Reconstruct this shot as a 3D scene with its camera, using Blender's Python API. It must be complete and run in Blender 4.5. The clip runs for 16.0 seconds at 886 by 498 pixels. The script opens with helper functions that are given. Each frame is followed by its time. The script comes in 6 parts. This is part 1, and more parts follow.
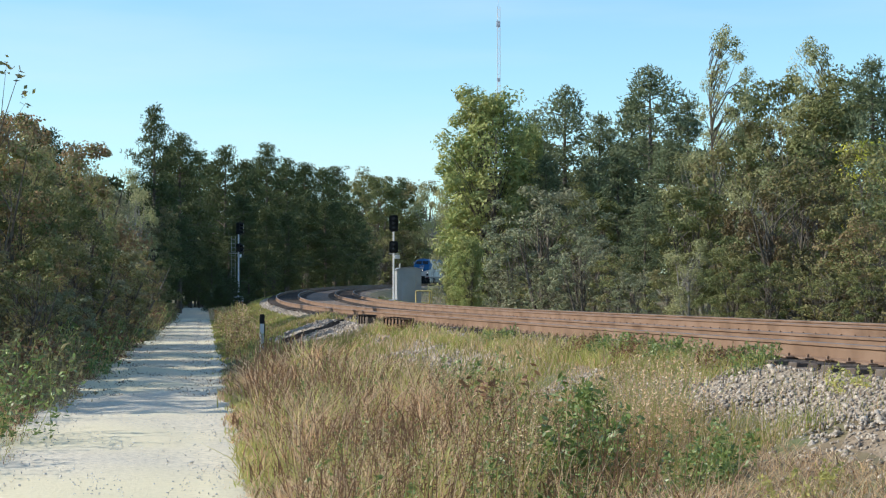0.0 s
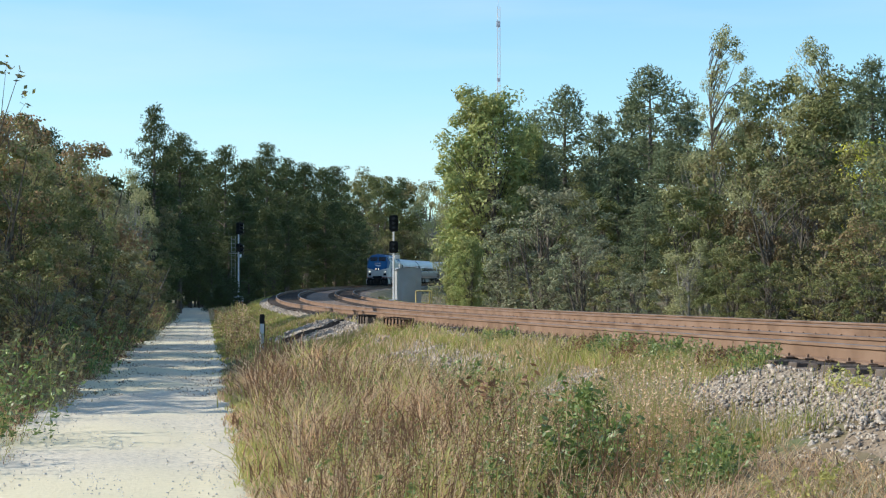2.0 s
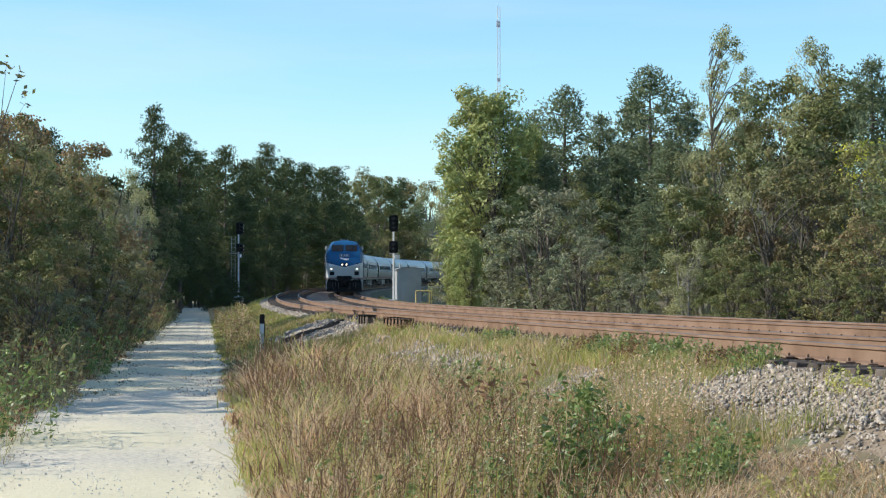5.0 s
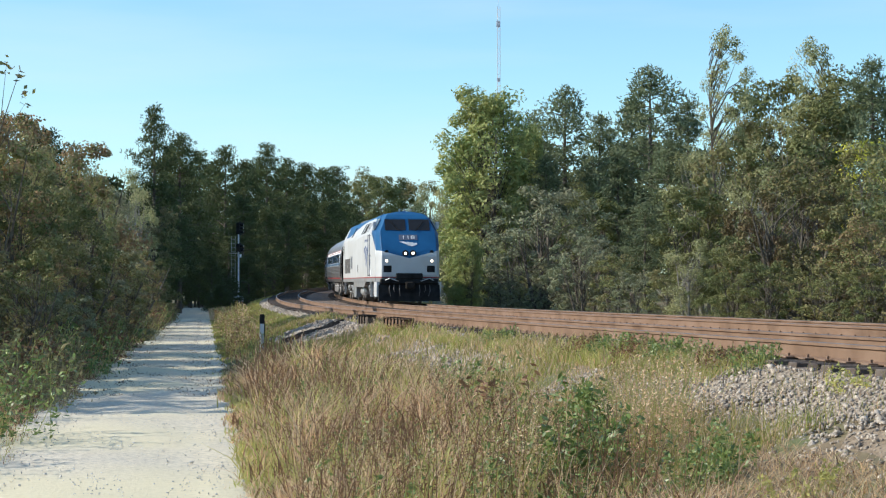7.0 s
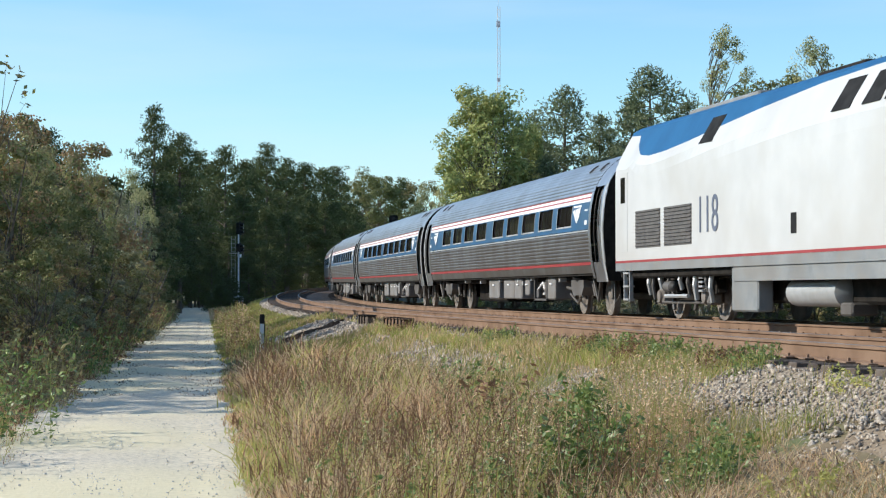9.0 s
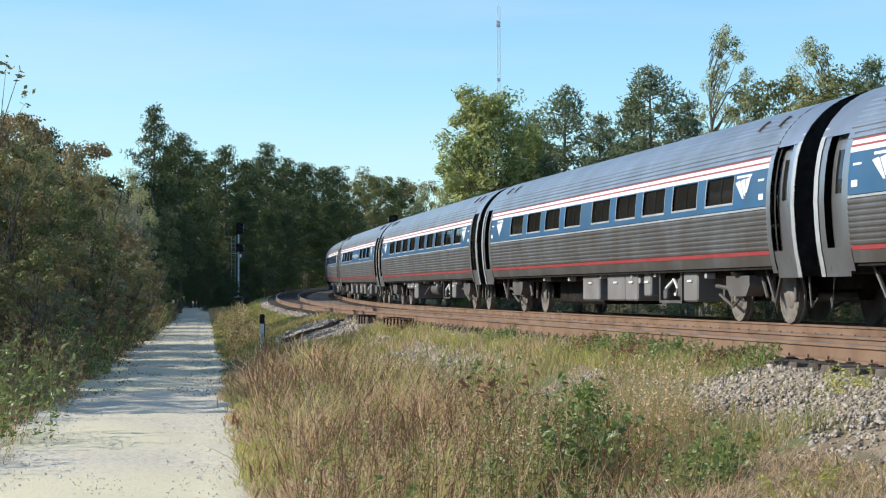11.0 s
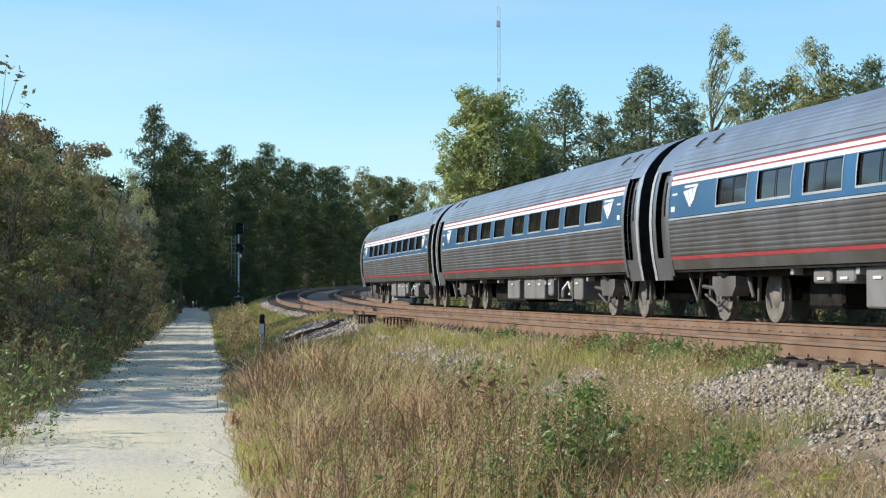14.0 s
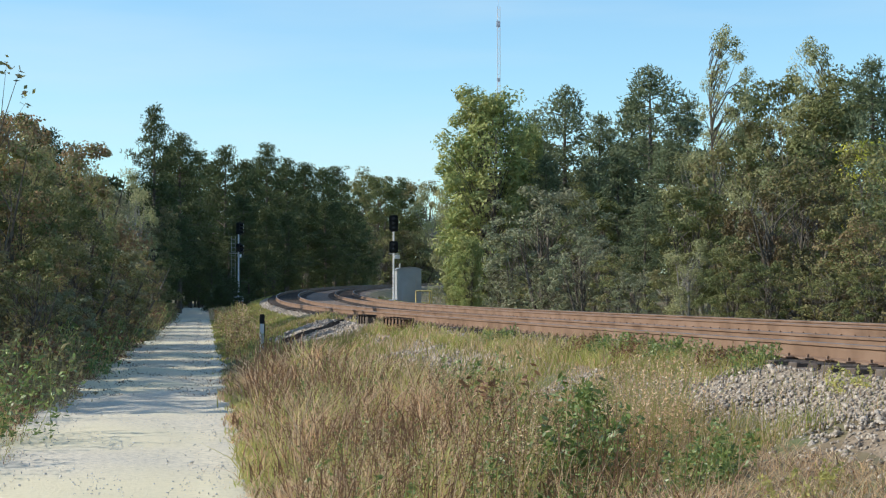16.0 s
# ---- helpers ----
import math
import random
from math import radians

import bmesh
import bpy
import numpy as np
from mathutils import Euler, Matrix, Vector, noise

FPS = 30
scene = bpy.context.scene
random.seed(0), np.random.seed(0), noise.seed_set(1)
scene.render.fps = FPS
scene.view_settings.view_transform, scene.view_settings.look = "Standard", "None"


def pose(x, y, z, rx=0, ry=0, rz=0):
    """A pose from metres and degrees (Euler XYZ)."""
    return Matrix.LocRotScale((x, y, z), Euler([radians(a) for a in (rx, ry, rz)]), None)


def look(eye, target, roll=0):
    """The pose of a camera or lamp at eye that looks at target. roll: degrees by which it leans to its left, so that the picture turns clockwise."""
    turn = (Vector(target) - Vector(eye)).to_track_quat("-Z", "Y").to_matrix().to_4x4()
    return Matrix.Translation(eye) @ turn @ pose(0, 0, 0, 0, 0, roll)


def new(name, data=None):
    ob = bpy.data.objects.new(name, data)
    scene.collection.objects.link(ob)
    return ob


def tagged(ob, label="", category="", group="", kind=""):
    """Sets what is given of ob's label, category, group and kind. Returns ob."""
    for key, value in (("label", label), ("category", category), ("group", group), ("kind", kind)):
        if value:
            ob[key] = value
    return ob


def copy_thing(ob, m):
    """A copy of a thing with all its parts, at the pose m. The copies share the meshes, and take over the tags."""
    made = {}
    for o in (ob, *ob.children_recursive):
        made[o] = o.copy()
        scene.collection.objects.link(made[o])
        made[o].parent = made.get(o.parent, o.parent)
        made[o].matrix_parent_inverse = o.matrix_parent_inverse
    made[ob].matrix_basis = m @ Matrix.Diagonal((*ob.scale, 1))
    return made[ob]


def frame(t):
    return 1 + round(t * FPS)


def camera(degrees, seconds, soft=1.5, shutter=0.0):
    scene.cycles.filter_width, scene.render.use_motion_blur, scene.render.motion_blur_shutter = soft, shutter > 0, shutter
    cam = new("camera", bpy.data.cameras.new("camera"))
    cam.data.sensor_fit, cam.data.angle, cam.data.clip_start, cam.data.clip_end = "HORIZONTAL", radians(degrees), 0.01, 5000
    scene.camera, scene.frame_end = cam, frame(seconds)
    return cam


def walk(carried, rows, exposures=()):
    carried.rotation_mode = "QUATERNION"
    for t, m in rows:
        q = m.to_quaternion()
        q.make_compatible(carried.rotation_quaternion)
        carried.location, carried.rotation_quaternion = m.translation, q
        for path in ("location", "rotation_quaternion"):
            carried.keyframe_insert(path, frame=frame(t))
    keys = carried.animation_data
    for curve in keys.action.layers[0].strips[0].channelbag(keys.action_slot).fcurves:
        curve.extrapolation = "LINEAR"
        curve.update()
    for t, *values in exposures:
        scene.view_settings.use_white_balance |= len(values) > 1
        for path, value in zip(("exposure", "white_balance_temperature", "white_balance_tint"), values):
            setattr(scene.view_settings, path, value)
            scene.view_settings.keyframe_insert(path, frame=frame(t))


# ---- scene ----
cam = camera(27.277, 16.0, soft=1.2)
EYE = 0.5293
walk(cam, [(0.0, pose(0, 0, EYE, 91.381, 0, 0)), (16.0, pose(0, 0, EYE, 91.381, 0, 0))], exposures=[(0.0, 0.16), (8.5, 0.17), (9.0, 0.10), (11.5, 0.09), (14.0, 0.07), (16.0, 0.04)])

# ---- light: afternoon sun from the far left, clear sky ----
SUN_DIR = Vector((-0.86, -0.01, 0.50)).normalized()
world = bpy.data.worlds.new("sky")
scene.world = world
world.use_nodes = True
wn = world.node_tree.nodes
sky = wn.new("ShaderNodeTexSky")
sky.sky_type = "NISHITA"
sky.sun_disc = False
sky.sun_elevation = math.asin(SUN_DIR.z)
sky.sun_rotation = math.atan2(SUN_DIR.x, SUN_DIR.y)
sky.air_density, sky.dust_density, sky.ozone_density = 1.0, 0.15, 2.2
wn["Background"].inputs["Strength"].default_value = 0.15
tone = wn.new("ShaderNodeMix")
tone.data_type, tone.blend_type = "RGBA", "MULTIPLY"
tone.inputs[0].default_value = 1.0
tone.inputs[7].default_value = (0.85, 1.09, 1.19, 1)
world.node_tree.links.new(sky.outputs[0], tone.inputs[6])
coords = wn.new("ShaderNodeTexCoord")
stretch = wn.new("ShaderNodeMapping")
stretch.inputs["Scale"].default_value = (2.0, 2.0, 14.0)
stretch.inputs["Rotation"].default_value = (0.0, 0.06, 0.0)
wisps = wn.new("ShaderNodeTexNoise")
wisps.inputs["Scale"].default_value, wisps.inputs["Detail"].default_value = 1.6, 5
veil = wn.new("ShaderNodeMapRange")
veil.inputs[1].default_value, veil.inputs[2].default_value, veil.inputs[4].default_value = 0.46, 0.72, 0.28
cloud = wn.new("ShaderNodeMix")
cloud.data_type = "RGBA"
cloud.inputs[7].default_value = (4.6, 5.6, 6.2, 1)
for a_, b_ in ((coords.outputs["Generated"], stretch.inputs["Vector"]), (stretch.outputs["Vector"], wisps.inputs["Vector"]), (wisps.outputs[0], veil.inputs[0]), (veil.outputs[0], cloud.inputs[0]), (tone.outputs[2], cloud.inputs[6]), (cloud.outputs[2], wn["Background"].inputs["Color"])):
    world.node_tree.links.new(a_, b_)
sun = new("sun", bpy.data.lights.new("sun", "SUN"))
sun.data.energy, sun.data.angle, sun.data.color = 4.9, radians(0.55), (1.0, 0.93, 0.82)
sun.matrix_world = look(SUN_DIR * 200, (0, 0, 0))


# ---- materials ----
def material(name, ramp, scale=8.0, rough=0.8, metal=0.0, bump=0.0, bump_scale=40.0, by="noise", second=None, coords="Object", translucent=0.0, spec=0.4, emit=None):
    """A node material: a colour ramp driven by noise, by island or by object, a second coarser tint, and fine relief."""
    m = bpy.data.materials.new(name)
    m.use_nodes = True
    nt = m.node_tree
    n, l = nt.nodes, nt.links
    b = n["Principled BSDF"]
    co = n.new("ShaderNodeTexCoord")
    cr = n.new("ShaderNodeValToRGB")
    els = cr.color_ramp.elements
    while len(els) < len(ramp):
        els.new(0.5)
    for i, c in enumerate(ramp):
        els[i].position = i / max(1, len(ramp) - 1)
        els[i].color = (*c, 1)
    nz = n.new("ShaderNodeTexNoise")
    nz.inputs["Scale"].default_value = scale
    nz.inputs["Detail"].default_value = 6
    l.new(co.outputs[coords], nz.inputs["Vector"])
    st = n.new("ShaderNodeMapRange")
    st.inputs[1].default_value, st.inputs[2].default_value = 0.3, 0.7
    l.new(nz.outputs[0], st.inputs[0])
    drive = st.outputs[0]
    if by != "noise":
        src = n.new("ShaderNodeNewGeometry" if by == "island" else "ShaderNodeObjectInfo")
        mx = n.new("ShaderNodeMath")
        mx.operation = "MULTIPLY_ADD"
        mx.inputs[1].default_value = 0.62
        sc = n.new("ShaderNodeMath")
        sc.operation = "MULTIPLY"
        sc.inputs[1].default_value = 0.38
        l.new(drive, sc.inputs[0])
        l.new(src.outputs["Random Per Island" if by == "island" else "Random"], mx.inputs[0])
        l.new(sc.outputs[0], mx.inputs[2])
        drive = mx.outputs[0]
    l.new(drive, cr.inputs[0])
    colour = cr.outputs[0]
    if second:
        tint, sc2, amount = second
        n2 = n.new("ShaderNodeTexNoise")
        n2.inputs["Scale"].default_value = sc2
        n2.inputs["Detail"].default_value = 3
        l.new(co.outputs[coords], n2.inputs["Vector"])
        s2 = n.new("ShaderNodeMapRange")
        s2.inputs[1].default_value, s2.inputs[2].default_value, s2.inputs[4].default_value = 0.42, 0.62, amount
        l.new(n2.outputs[0], s2.inputs[0])
        mix = n.new("ShaderNodeMix")
        mix.data_type = "RGBA"
        l.new(s2.outputs[0], mix.inputs[0])
        l.new(colour, mix.inputs[6])
        mix.inputs[7].default_value = (*tint, 1)
        colour = mix.outputs[2]
    l.new(colour, b.inputs["Base Color"])
    b.inputs["Roughness"].default_value, b.inputs["Metallic"].default_value = rough, metal
    b.inputs["Specular IOR Level"].default_value = spec
    if bump:
        n3 = n.new("ShaderNodeTexNoise")
        n3.inputs["Scale"].default_value = bump_scale
        n3.inputs["Detail"].default_value = 8
        l.new(co.outputs[coords], n3.inputs["Vector"])
        bp = n.new("ShaderNodeBump")
        bp.inputs["Strength"].default_value = bump
        bp.inputs["Distance"].default_value = 0.03
        l.new(n3.outputs[0], bp.inputs["Height"])
        l.new(bp.outputs[0], b.inputs["Normal"])
    if translucent:
        tr = n.new("ShaderNodeBsdfTranslucent")
        l.new(colour, tr.inputs["Color"])
        ms = n.new("ShaderNodeMixShader")
        ms.inputs[0].default_value = translucent
        l.new(b.outputs[0], ms.inputs[1])
        l.new(tr.outputs[0], ms.inputs[2])
        l.new(ms.outputs[0], n["Material Output"].inputs["Surface"])
    if emit:
        b.inputs["Emission Color"].default_value = (*emit[0], 1)
        b.inputs["Emission Strength"].default_value = emit[1]
    return m


M_earth = material("earth_and_litter", [(0.135, 0.101, 0.061), (0.216, 0.162, 0.095), (0.121, 0.135, 0.054)], 1.2, 0.95, bump=0.6, bump_scale=9, second=((0.095, 0.115, 0.041), 0.25, 0.7))
M_road = material("pale_gravel_road", [(0.42, 0.38, 0.305), (0.63, 0.565, 0.44), (0.755, 0.672, 0.515)], 14, 0.95, bump=0.35, bump_scale=30, second=((0.750, 0.663, 0.426), 0.22, 0.75))
M_ballast = material("dirty_ballast", [(0.11, 0.078, 0.056), (0.19, 0.142, 0.108), (0.25, 0.205, 0.165)], 12, 0.95, bump=1.0, bump_scale=22, second=((0.193, 0.137, 0.105), 0.5, 0.6))
M_shoulder = material("grey_ballast_shoulder", [(0.168, 0.130, 0.091), (0.302, 0.245, 0.177), (0.420, 0.346, 0.257)], 13, 0.95, bump=1.0, bump_scale=20, second=((0.185, 0.122, 0.063), 0.4, 0.6))
M_stone = material("crushed_stone", [(0.079, 0.065, 0.051), (0.299, 0.255, 0.207), (0.563, 0.488, 0.4), (0.158, 0.123, 0.088), (0.422, 0.361, 0.295), (0.229, 0.18, 0.136)], 20, 0.92, by="island", bump=0.3, bump_scale=60)
M_roadstone = material("road_gravel_stone", [(0.322, 0.310, 0.299), (0.552, 0.529, 0.494), (0.713, 0.690, 0.632)], 20, 0.92, by="island")
M_rail = material("rusted_rail_steel", [(0.141, 0.084, 0.051), (0.212, 0.132, 0.084), (0.253, 0.167, 0.115)], 1.3, 0.85, bump=0.2, bump_scale=50)
M_railtop = material("worn_rail_head", [(0.16, 0.13, 0.11), (0.28, 0.25, 0.23)], 4, 0.38, metal=0.9)
M_tie = material("creosoted_timber", [(0.040, 0.030, 0.024), (0.104, 0.080, 0.064), (0.160, 0.132, 0.104)], 10, 0.9, by="object", bump=0.5, bump_scale=30)
M_white = material("loco_silver_white_paint", [(0.528, 0.536, 0.530), (0.592, 0.600, 0.593)], 1.5, 0.42, second=((0.480, 0.472, 0.443), 0.5, 0.7), spec=0.5)
M_blue = material("loco_blue_paint", [(0.007, 0.082, 0.205), (0.012, 0.110, 0.255)], 1.2, 0.5, spec=0.3)
M_grey = material("loco_grey_skirt_paint", [(0.20, 0.215, 0.22), (0.29, 0.30, 0.30)], 3, 0.55, second=((0.19, 0.17, 0.14), 1.5, 0.5))
M_red = material("red_stripe_paint", [(0.292, 0.036, 0.043), (0.351, 0.063, 0.060)], 3, 0.5)
M_white_stripe = material("white_stripe_paint", [(0.70, 0.69, 0.68), (0.80, 0.79, 0.78)], 3, 0.5)
M_mark = material("slate_blue_lettering", [(0.09, 0.125, 0.235), (0.115, 0.155, 0.28)], 3, 0.5)
M_num = material("dark_numeral_paint", [(0.10, 0.12, 0.17), (0.14, 0.16, 0.21)], 3, 0.5)
M_louvre = material("dark_louvre_metal", [(0.077, 0.073, 0.070), (0.154, 0.145, 0.136)], 6, 0.6)
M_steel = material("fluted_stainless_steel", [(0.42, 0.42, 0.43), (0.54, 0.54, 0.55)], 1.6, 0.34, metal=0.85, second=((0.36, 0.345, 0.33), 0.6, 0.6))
M_lowsteel = material("dark_brownish_fluted_steel", [(0.187, 0.174, 0.162), (0.272, 0.264, 0.255)], 2.2, 0.42, metal=0.7, second=((0.170, 0.145, 0.119), 0.9, 0.7))
M_carblue = material("car_blue_band_paint", [(0.026, 0.098, 0.205), (0.04, 0.130, 0.26)], 1.4, 0.38, second=((0.06, 0.10, 0.14), 0.8, 0.5))
M_under = material("sooty_underframe", [(0.012, 0.011, 0.010), (0.034, 0.030, 0.026)], 5, 0.9, spec=0.12)
M_box = material("dusty_grey_equipment", [(0.09, 0.086, 0.081), (0.158, 0.15, 0.143)], 3, 0.65, second=((0.066, 0.054, 0.041), 1.5, 0.6))
M_equip = material("grey_equipment_case_paint", [(0.17, 0.165, 0.16), (0.26, 0.252, 0.245)], 3, 0.6, second=((0.14, 0.118, 0.095), 1.5, 0.55))
M_wheel = material("brown_wheel_steel", [(0.15, 0.132, 0.115), (0.25, 0.225, 0.20)], 5, 0.65, metal=0.15)
M_rubber = material("black_diaphragm_rubber", [(0.015, 0.015, 0.015), (0.035, 0.033, 0.03)], 5, 0.8)
M_glass = material("tinted_window_glass", [(0.012, 0.011, 0.011), (0.022, 0.019, 0.018)], 2, 0.06, spec=0.6)
M_lamp = material("lit_headlamp", [(1.0, 0.95, 0.88), (1.0, 0.97, 0.92)], 2, 0.3, emit=((1.0, 0.84, 0.64), 2.6))
M_lens = material("signal_lens", [(0.03, 0.03, 0.03), (0.06, 0.06, 0.06)], 2, 0.15)
M_black = material("matt_black_paint", [(0.012, 0.012, 0.012), (0.03, 0.03, 0.03)], 4, 0.8, spec=0.12)
M_alu = material("galvanised_metal", [(0.40, 0.41, 0.41), (0.56, 0.57, 0.57)], 4, 0.5, metal=0.4, second=((0.36, 0.36, 0.35), 1.0, 0.5))
M_hut = material("aluminium_cabinet_paint", [(0.34, 0.36, 0.37), (0.43, 0.45, 0.46)], 1.5, 0.5, second=((0.34, 0.33, 0.31), 0.8, 0.5))
M_yellow = material("yellow_pipe_paint", [(0.55, 0.42, 0.14), (0.65, 0.52, 0.22)], 4, 0.6)
M_bark = material("grey_brown_bark", [(0.06, 0.048, 0.036), (0.13, 0.11, 0.085), (0.19, 0.17, 0.14)], 6, 0.95, bump=0.6, bump_scale=20)
M_palebark = material("pale_grey_bark", [(0.20, 0.185, 0.16), (0.34, 0.32, 0.29)], 6, 0.95, bump=0.4, bump_scale=20)
M_tower = material("faded_mast_paint", [(0.56, 0.53, 0.60), (0.64, 0.63, 0.68)], 0.02, 0.7)


def leaf(name, ramp, tint, sc=0.35, amount=0.6, through_light=0.18):
    return material(name, ramp, 1.1, 0.6, by="island", second=(tint, sc, amount), translucent=through_light, spec=0.22)


L_poplar = leaf("yellow_green_poplar_leaves", [(0.111, 0.16, 0.058), (0.255, 0.326, 0.106), (0.432, 0.436, 0.153), (0.196, 0.26, 0.092)], (0.380, 0.360, 0.156))
L_shrub = leaf("dull_green_shrub_leaves", [(0.066, 0.086, 0.032), (0.189, 0.226, 0.075), (0.291, 0.268, 0.118), (0.223, 0.162, 0.086)], (0.276, 0.207, 0.110))
L_olive = leaf("olive_oak_leaves", [(0.045, 0.066, 0.028), (0.134, 0.169, 0.063), (0.187, 0.197, 0.073), (0.108, 0.133, 0.054)], (0.265, 0.232, 0.092))
L_russet = leaf("russet_autumn_leaves", [(0.099, 0.143, 0.052), (0.26, 0.277, 0.101), (0.371, 0.235, 0.13), (0.218, 0.306, 0.101)], (0.293, 0.163, 0.123), through_light=0.3)
L_grey = leaf("grey_green_willow_leaves", [(0.081, 0.097, 0.055), (0.233, 0.265, 0.145), (0.339, 0.348, 0.207), (0.149, 0.148, 0.094)], (0.220, 0.186, 0.121))
L_pine = leaf("dark_pine_needles", [(0.045, 0.07, 0.028), (0.089, 0.123, 0.045), (0.138, 0.163, 0.062), (0.099, 0.102, 0.043)], (0.073, 0.092, 0.041), through_light=0.12)
# lighter copy of the pine needles: sunlight put into the colour
L_sunlit_pine = leaf("sunlit_grey_green_pine_needles", [(0.08, 0.111, 0.057), (0.171, 0.215, 0.11), (0.237, 0.27, 0.143), (0.165, 0.176, 0.099)], (0.120, 0.145, 0.085), through_light=0.2)
L_pale = leaf("pale_thin_leaves", [(0.241, 0.271, 0.121), (0.383, 0.383, 0.182), (0.483, 0.463, 0.241)], (0.343, 0.343, 0.182))
L_hedge = leaf("browning_hedge_leaves", [(0.16, 0.15, 0.068), (0.404, 0.354, 0.169), (0.32, 0.354, 0.125), (0.489, 0.354, 0.22)], (0.25, 0.17, 0.115), through_light=0.34)
L_maroon = leaf("dark_maroon_tinged_leaves", [(0.045, 0.052, 0.026), (0.135, 0.145, 0.055), (0.235, 0.205, 0.085), (0.155, 0.085, 0.058)], (0.135, 0.070, 0.050), 0.25, 0.85)
L_yellow = leaf("bright_yellow_leaves", [(0.504, 0.443, 0.060), (0.575, 0.575, 0.081), (0.402, 0.402, 0.081)], (0.564, 0.443, 0.101))
M_dry = material("dry_tan_grass", [(0.455, 0.287, 0.164), (0.752, 0.506, 0.3), (0.851, 0.678, 0.44), (0.475, 0.296, 0.187)], 0.7, 0.8, by="island", second=((0.70, 0.46, 0.28), 0.33, 0.4), coords="Object", translucent=0.4)
M_green = material("green_grass_blades", [(0.24, 0.28, 0.075), (0.44, 0.46, 0.13), (0.64, 0.58, 0.22), (0.46, 0.37, 0.17)], 0.7, 0.7, by="island", second=((0.473, 0.427, 0.140), 0.4, 0.5), translucent=0.4)
M_low = material("short_yellow_green_turf", [(0.203, 0.246, 0.051), (0.304, 0.341, 0.072), (0.406, 0.377, 0.123), (0.275, 0.232, 0.102)], 0.6, 0.75, by="island", second=((0.362, 0.275, 0.131), 0.5, 0.6), translucent=0.3)
M_weed = material("broad_weed_leaves", [(0.072, 0.11, 0.034), (0.174, 0.252, 0.072), (0.396, 0.444, 0.168)], 0.9, 0.40, by="island", translucent=0.25)
M_brownleaf = material("dead_brown_leaves", [(0.19, 0.108, 0.062), (0.33, 0.19, 0.105)], 2, 0.8, by="island", translucent=0.2)


# ---- mesh building ----
class Build:
    """Gathers boxes, tubes, sweeps and sheets into one mesh."""

    def __init__(self):
        self.v, self.f = [], []

    def add(self, verts, faces):
        k = len(self.v)
        self.v += [tuple(p) for p in verts]
        self.f += [tuple(i + k for i in q) for q in faces]
        return self

    def box(self, x0, x1, y0, y1, z0, z1, b=0.0):
        """A box with its upright and lengthwise edges chamfered by b."""
        if b <= 0:
            vs = [(x, y, z) for x in (x0, x1) for y in (y0, y1) for z in (z0, z1)]
            return self.add(vs, [(0, 1, 3, 2), (4, 6, 7, 5), (0, 4, 5, 1), (2, 3, 7, 6), (0, 2, 6, 4), (1, 5, 7, 3)])
        rings = []
        for x, e in ((x0, b), (x0 + b, 0), (x1 - b, 0), (x1, b)):
            c = b
            rings.append([(x, y0 + e, z0 + e + c), (x, y0 + e + c, z0 + e), (x, y1 - e - c, z0 + e), (x, y1 - e, z0 + e + c), (x, y1 - e, z1 - e - c), (x, y1 - e - c, z1 - e), (x, y0 + e + c, z1 - e), (x, y0 + e, z1 - e - c)])
        return self.rings(rings, True, True)

    def rings(self, rings, closed=True, caps=False):
        n, k = len(rings[0]), len(self.v)
        for r in rings:
            self.v += [tuple(p) for p in r]
        for i in range(len(rings) - 1):
            for j in range(n if closed else n - 1):
                a, b = k + i * n + j, k + i * n + (j + 1) % n
                self.f.append((a, b, b + n, a + n))
        if caps:
            self.f.append(tuple(k + j for j in reversed(range(n))))
            self.f.append(tuple(k + (len(rings) - 1) * n + j for j in range(n)))
        return self

    def tube(self, pts, radii, n=8):
        """A round bar along points."""
        rings = []
        for i, p in enumerate(pts):
            p = Vector(p)
            d = (Vector(pts[min(i + 1, len(pts) - 1)]) - Vector(pts[max(i - 1, 0)])).normalized()
            a = d.cross((0, 0, 1) if abs(d.z) < 0.9 else (1, 0, 0)).normalized()
            c = d.cross(a)
            r = radii[i] if isinstance(radii, (list, tuple)) else radii
            rings.append([p + (a * math.cos(2 * math.pi * j / n) + c * math.sin(2 * math.pi * j / n)) * r for j in range(n)])
        return self.rings(rings, True, True)

    def lathe(self, centre, prof, axis="y", n=20):
        """Turned shape: prof holds (along the axis, radius)."""
        cx, cy, cz = centre
        rings = []
        for h, r in prof:
            ring = []
            for j in range(n):
                a = 2 * math.pi * j / n
                u, w = r * math.cos(a), r * math.sin(a)
                ring.append((cx + u, cy + h, cz + w) if axis == "y" else (cx + h, cy + u, cz + w) if axis == "x" else (cx + u, cy + w, cz + h))
            rings.append(ring)
        return self.rings(rings, True, True)

    def prism(self, poly, y0, y1):
        """A plate: outline in x and z, between y0 and y1."""
        n = len(poly)
        self.add([(x, y, z) for y in (y0, y1) for x, z in poly], [tuple(range(n)), tuple(range(2 * n - 1, n - 1, -1))] + [(i, i + n, (i + 1) % n + n, (i + 1) % n) for i in range(n)])
        return self


def mesh_of(name, b, mat, smooth=False):
    me = bpy.data.meshes.new(name)
    me.from_pydata(b.v, [], b.f)
    for m in mat if isinstance(mat, (list, tuple)) else [mat]:
        me.materials.append(m)
    bm = bmesh.new()
    bm.from_mesh(me)
    bmesh.ops.recalc_face_normals(bm, faces=bm.faces)
    bm.to_mesh(me)
    bm.free()
    if smooth:
        me.shade_smooth()
        me.set_sharp_from_angle(angle=radians(35))
    return me


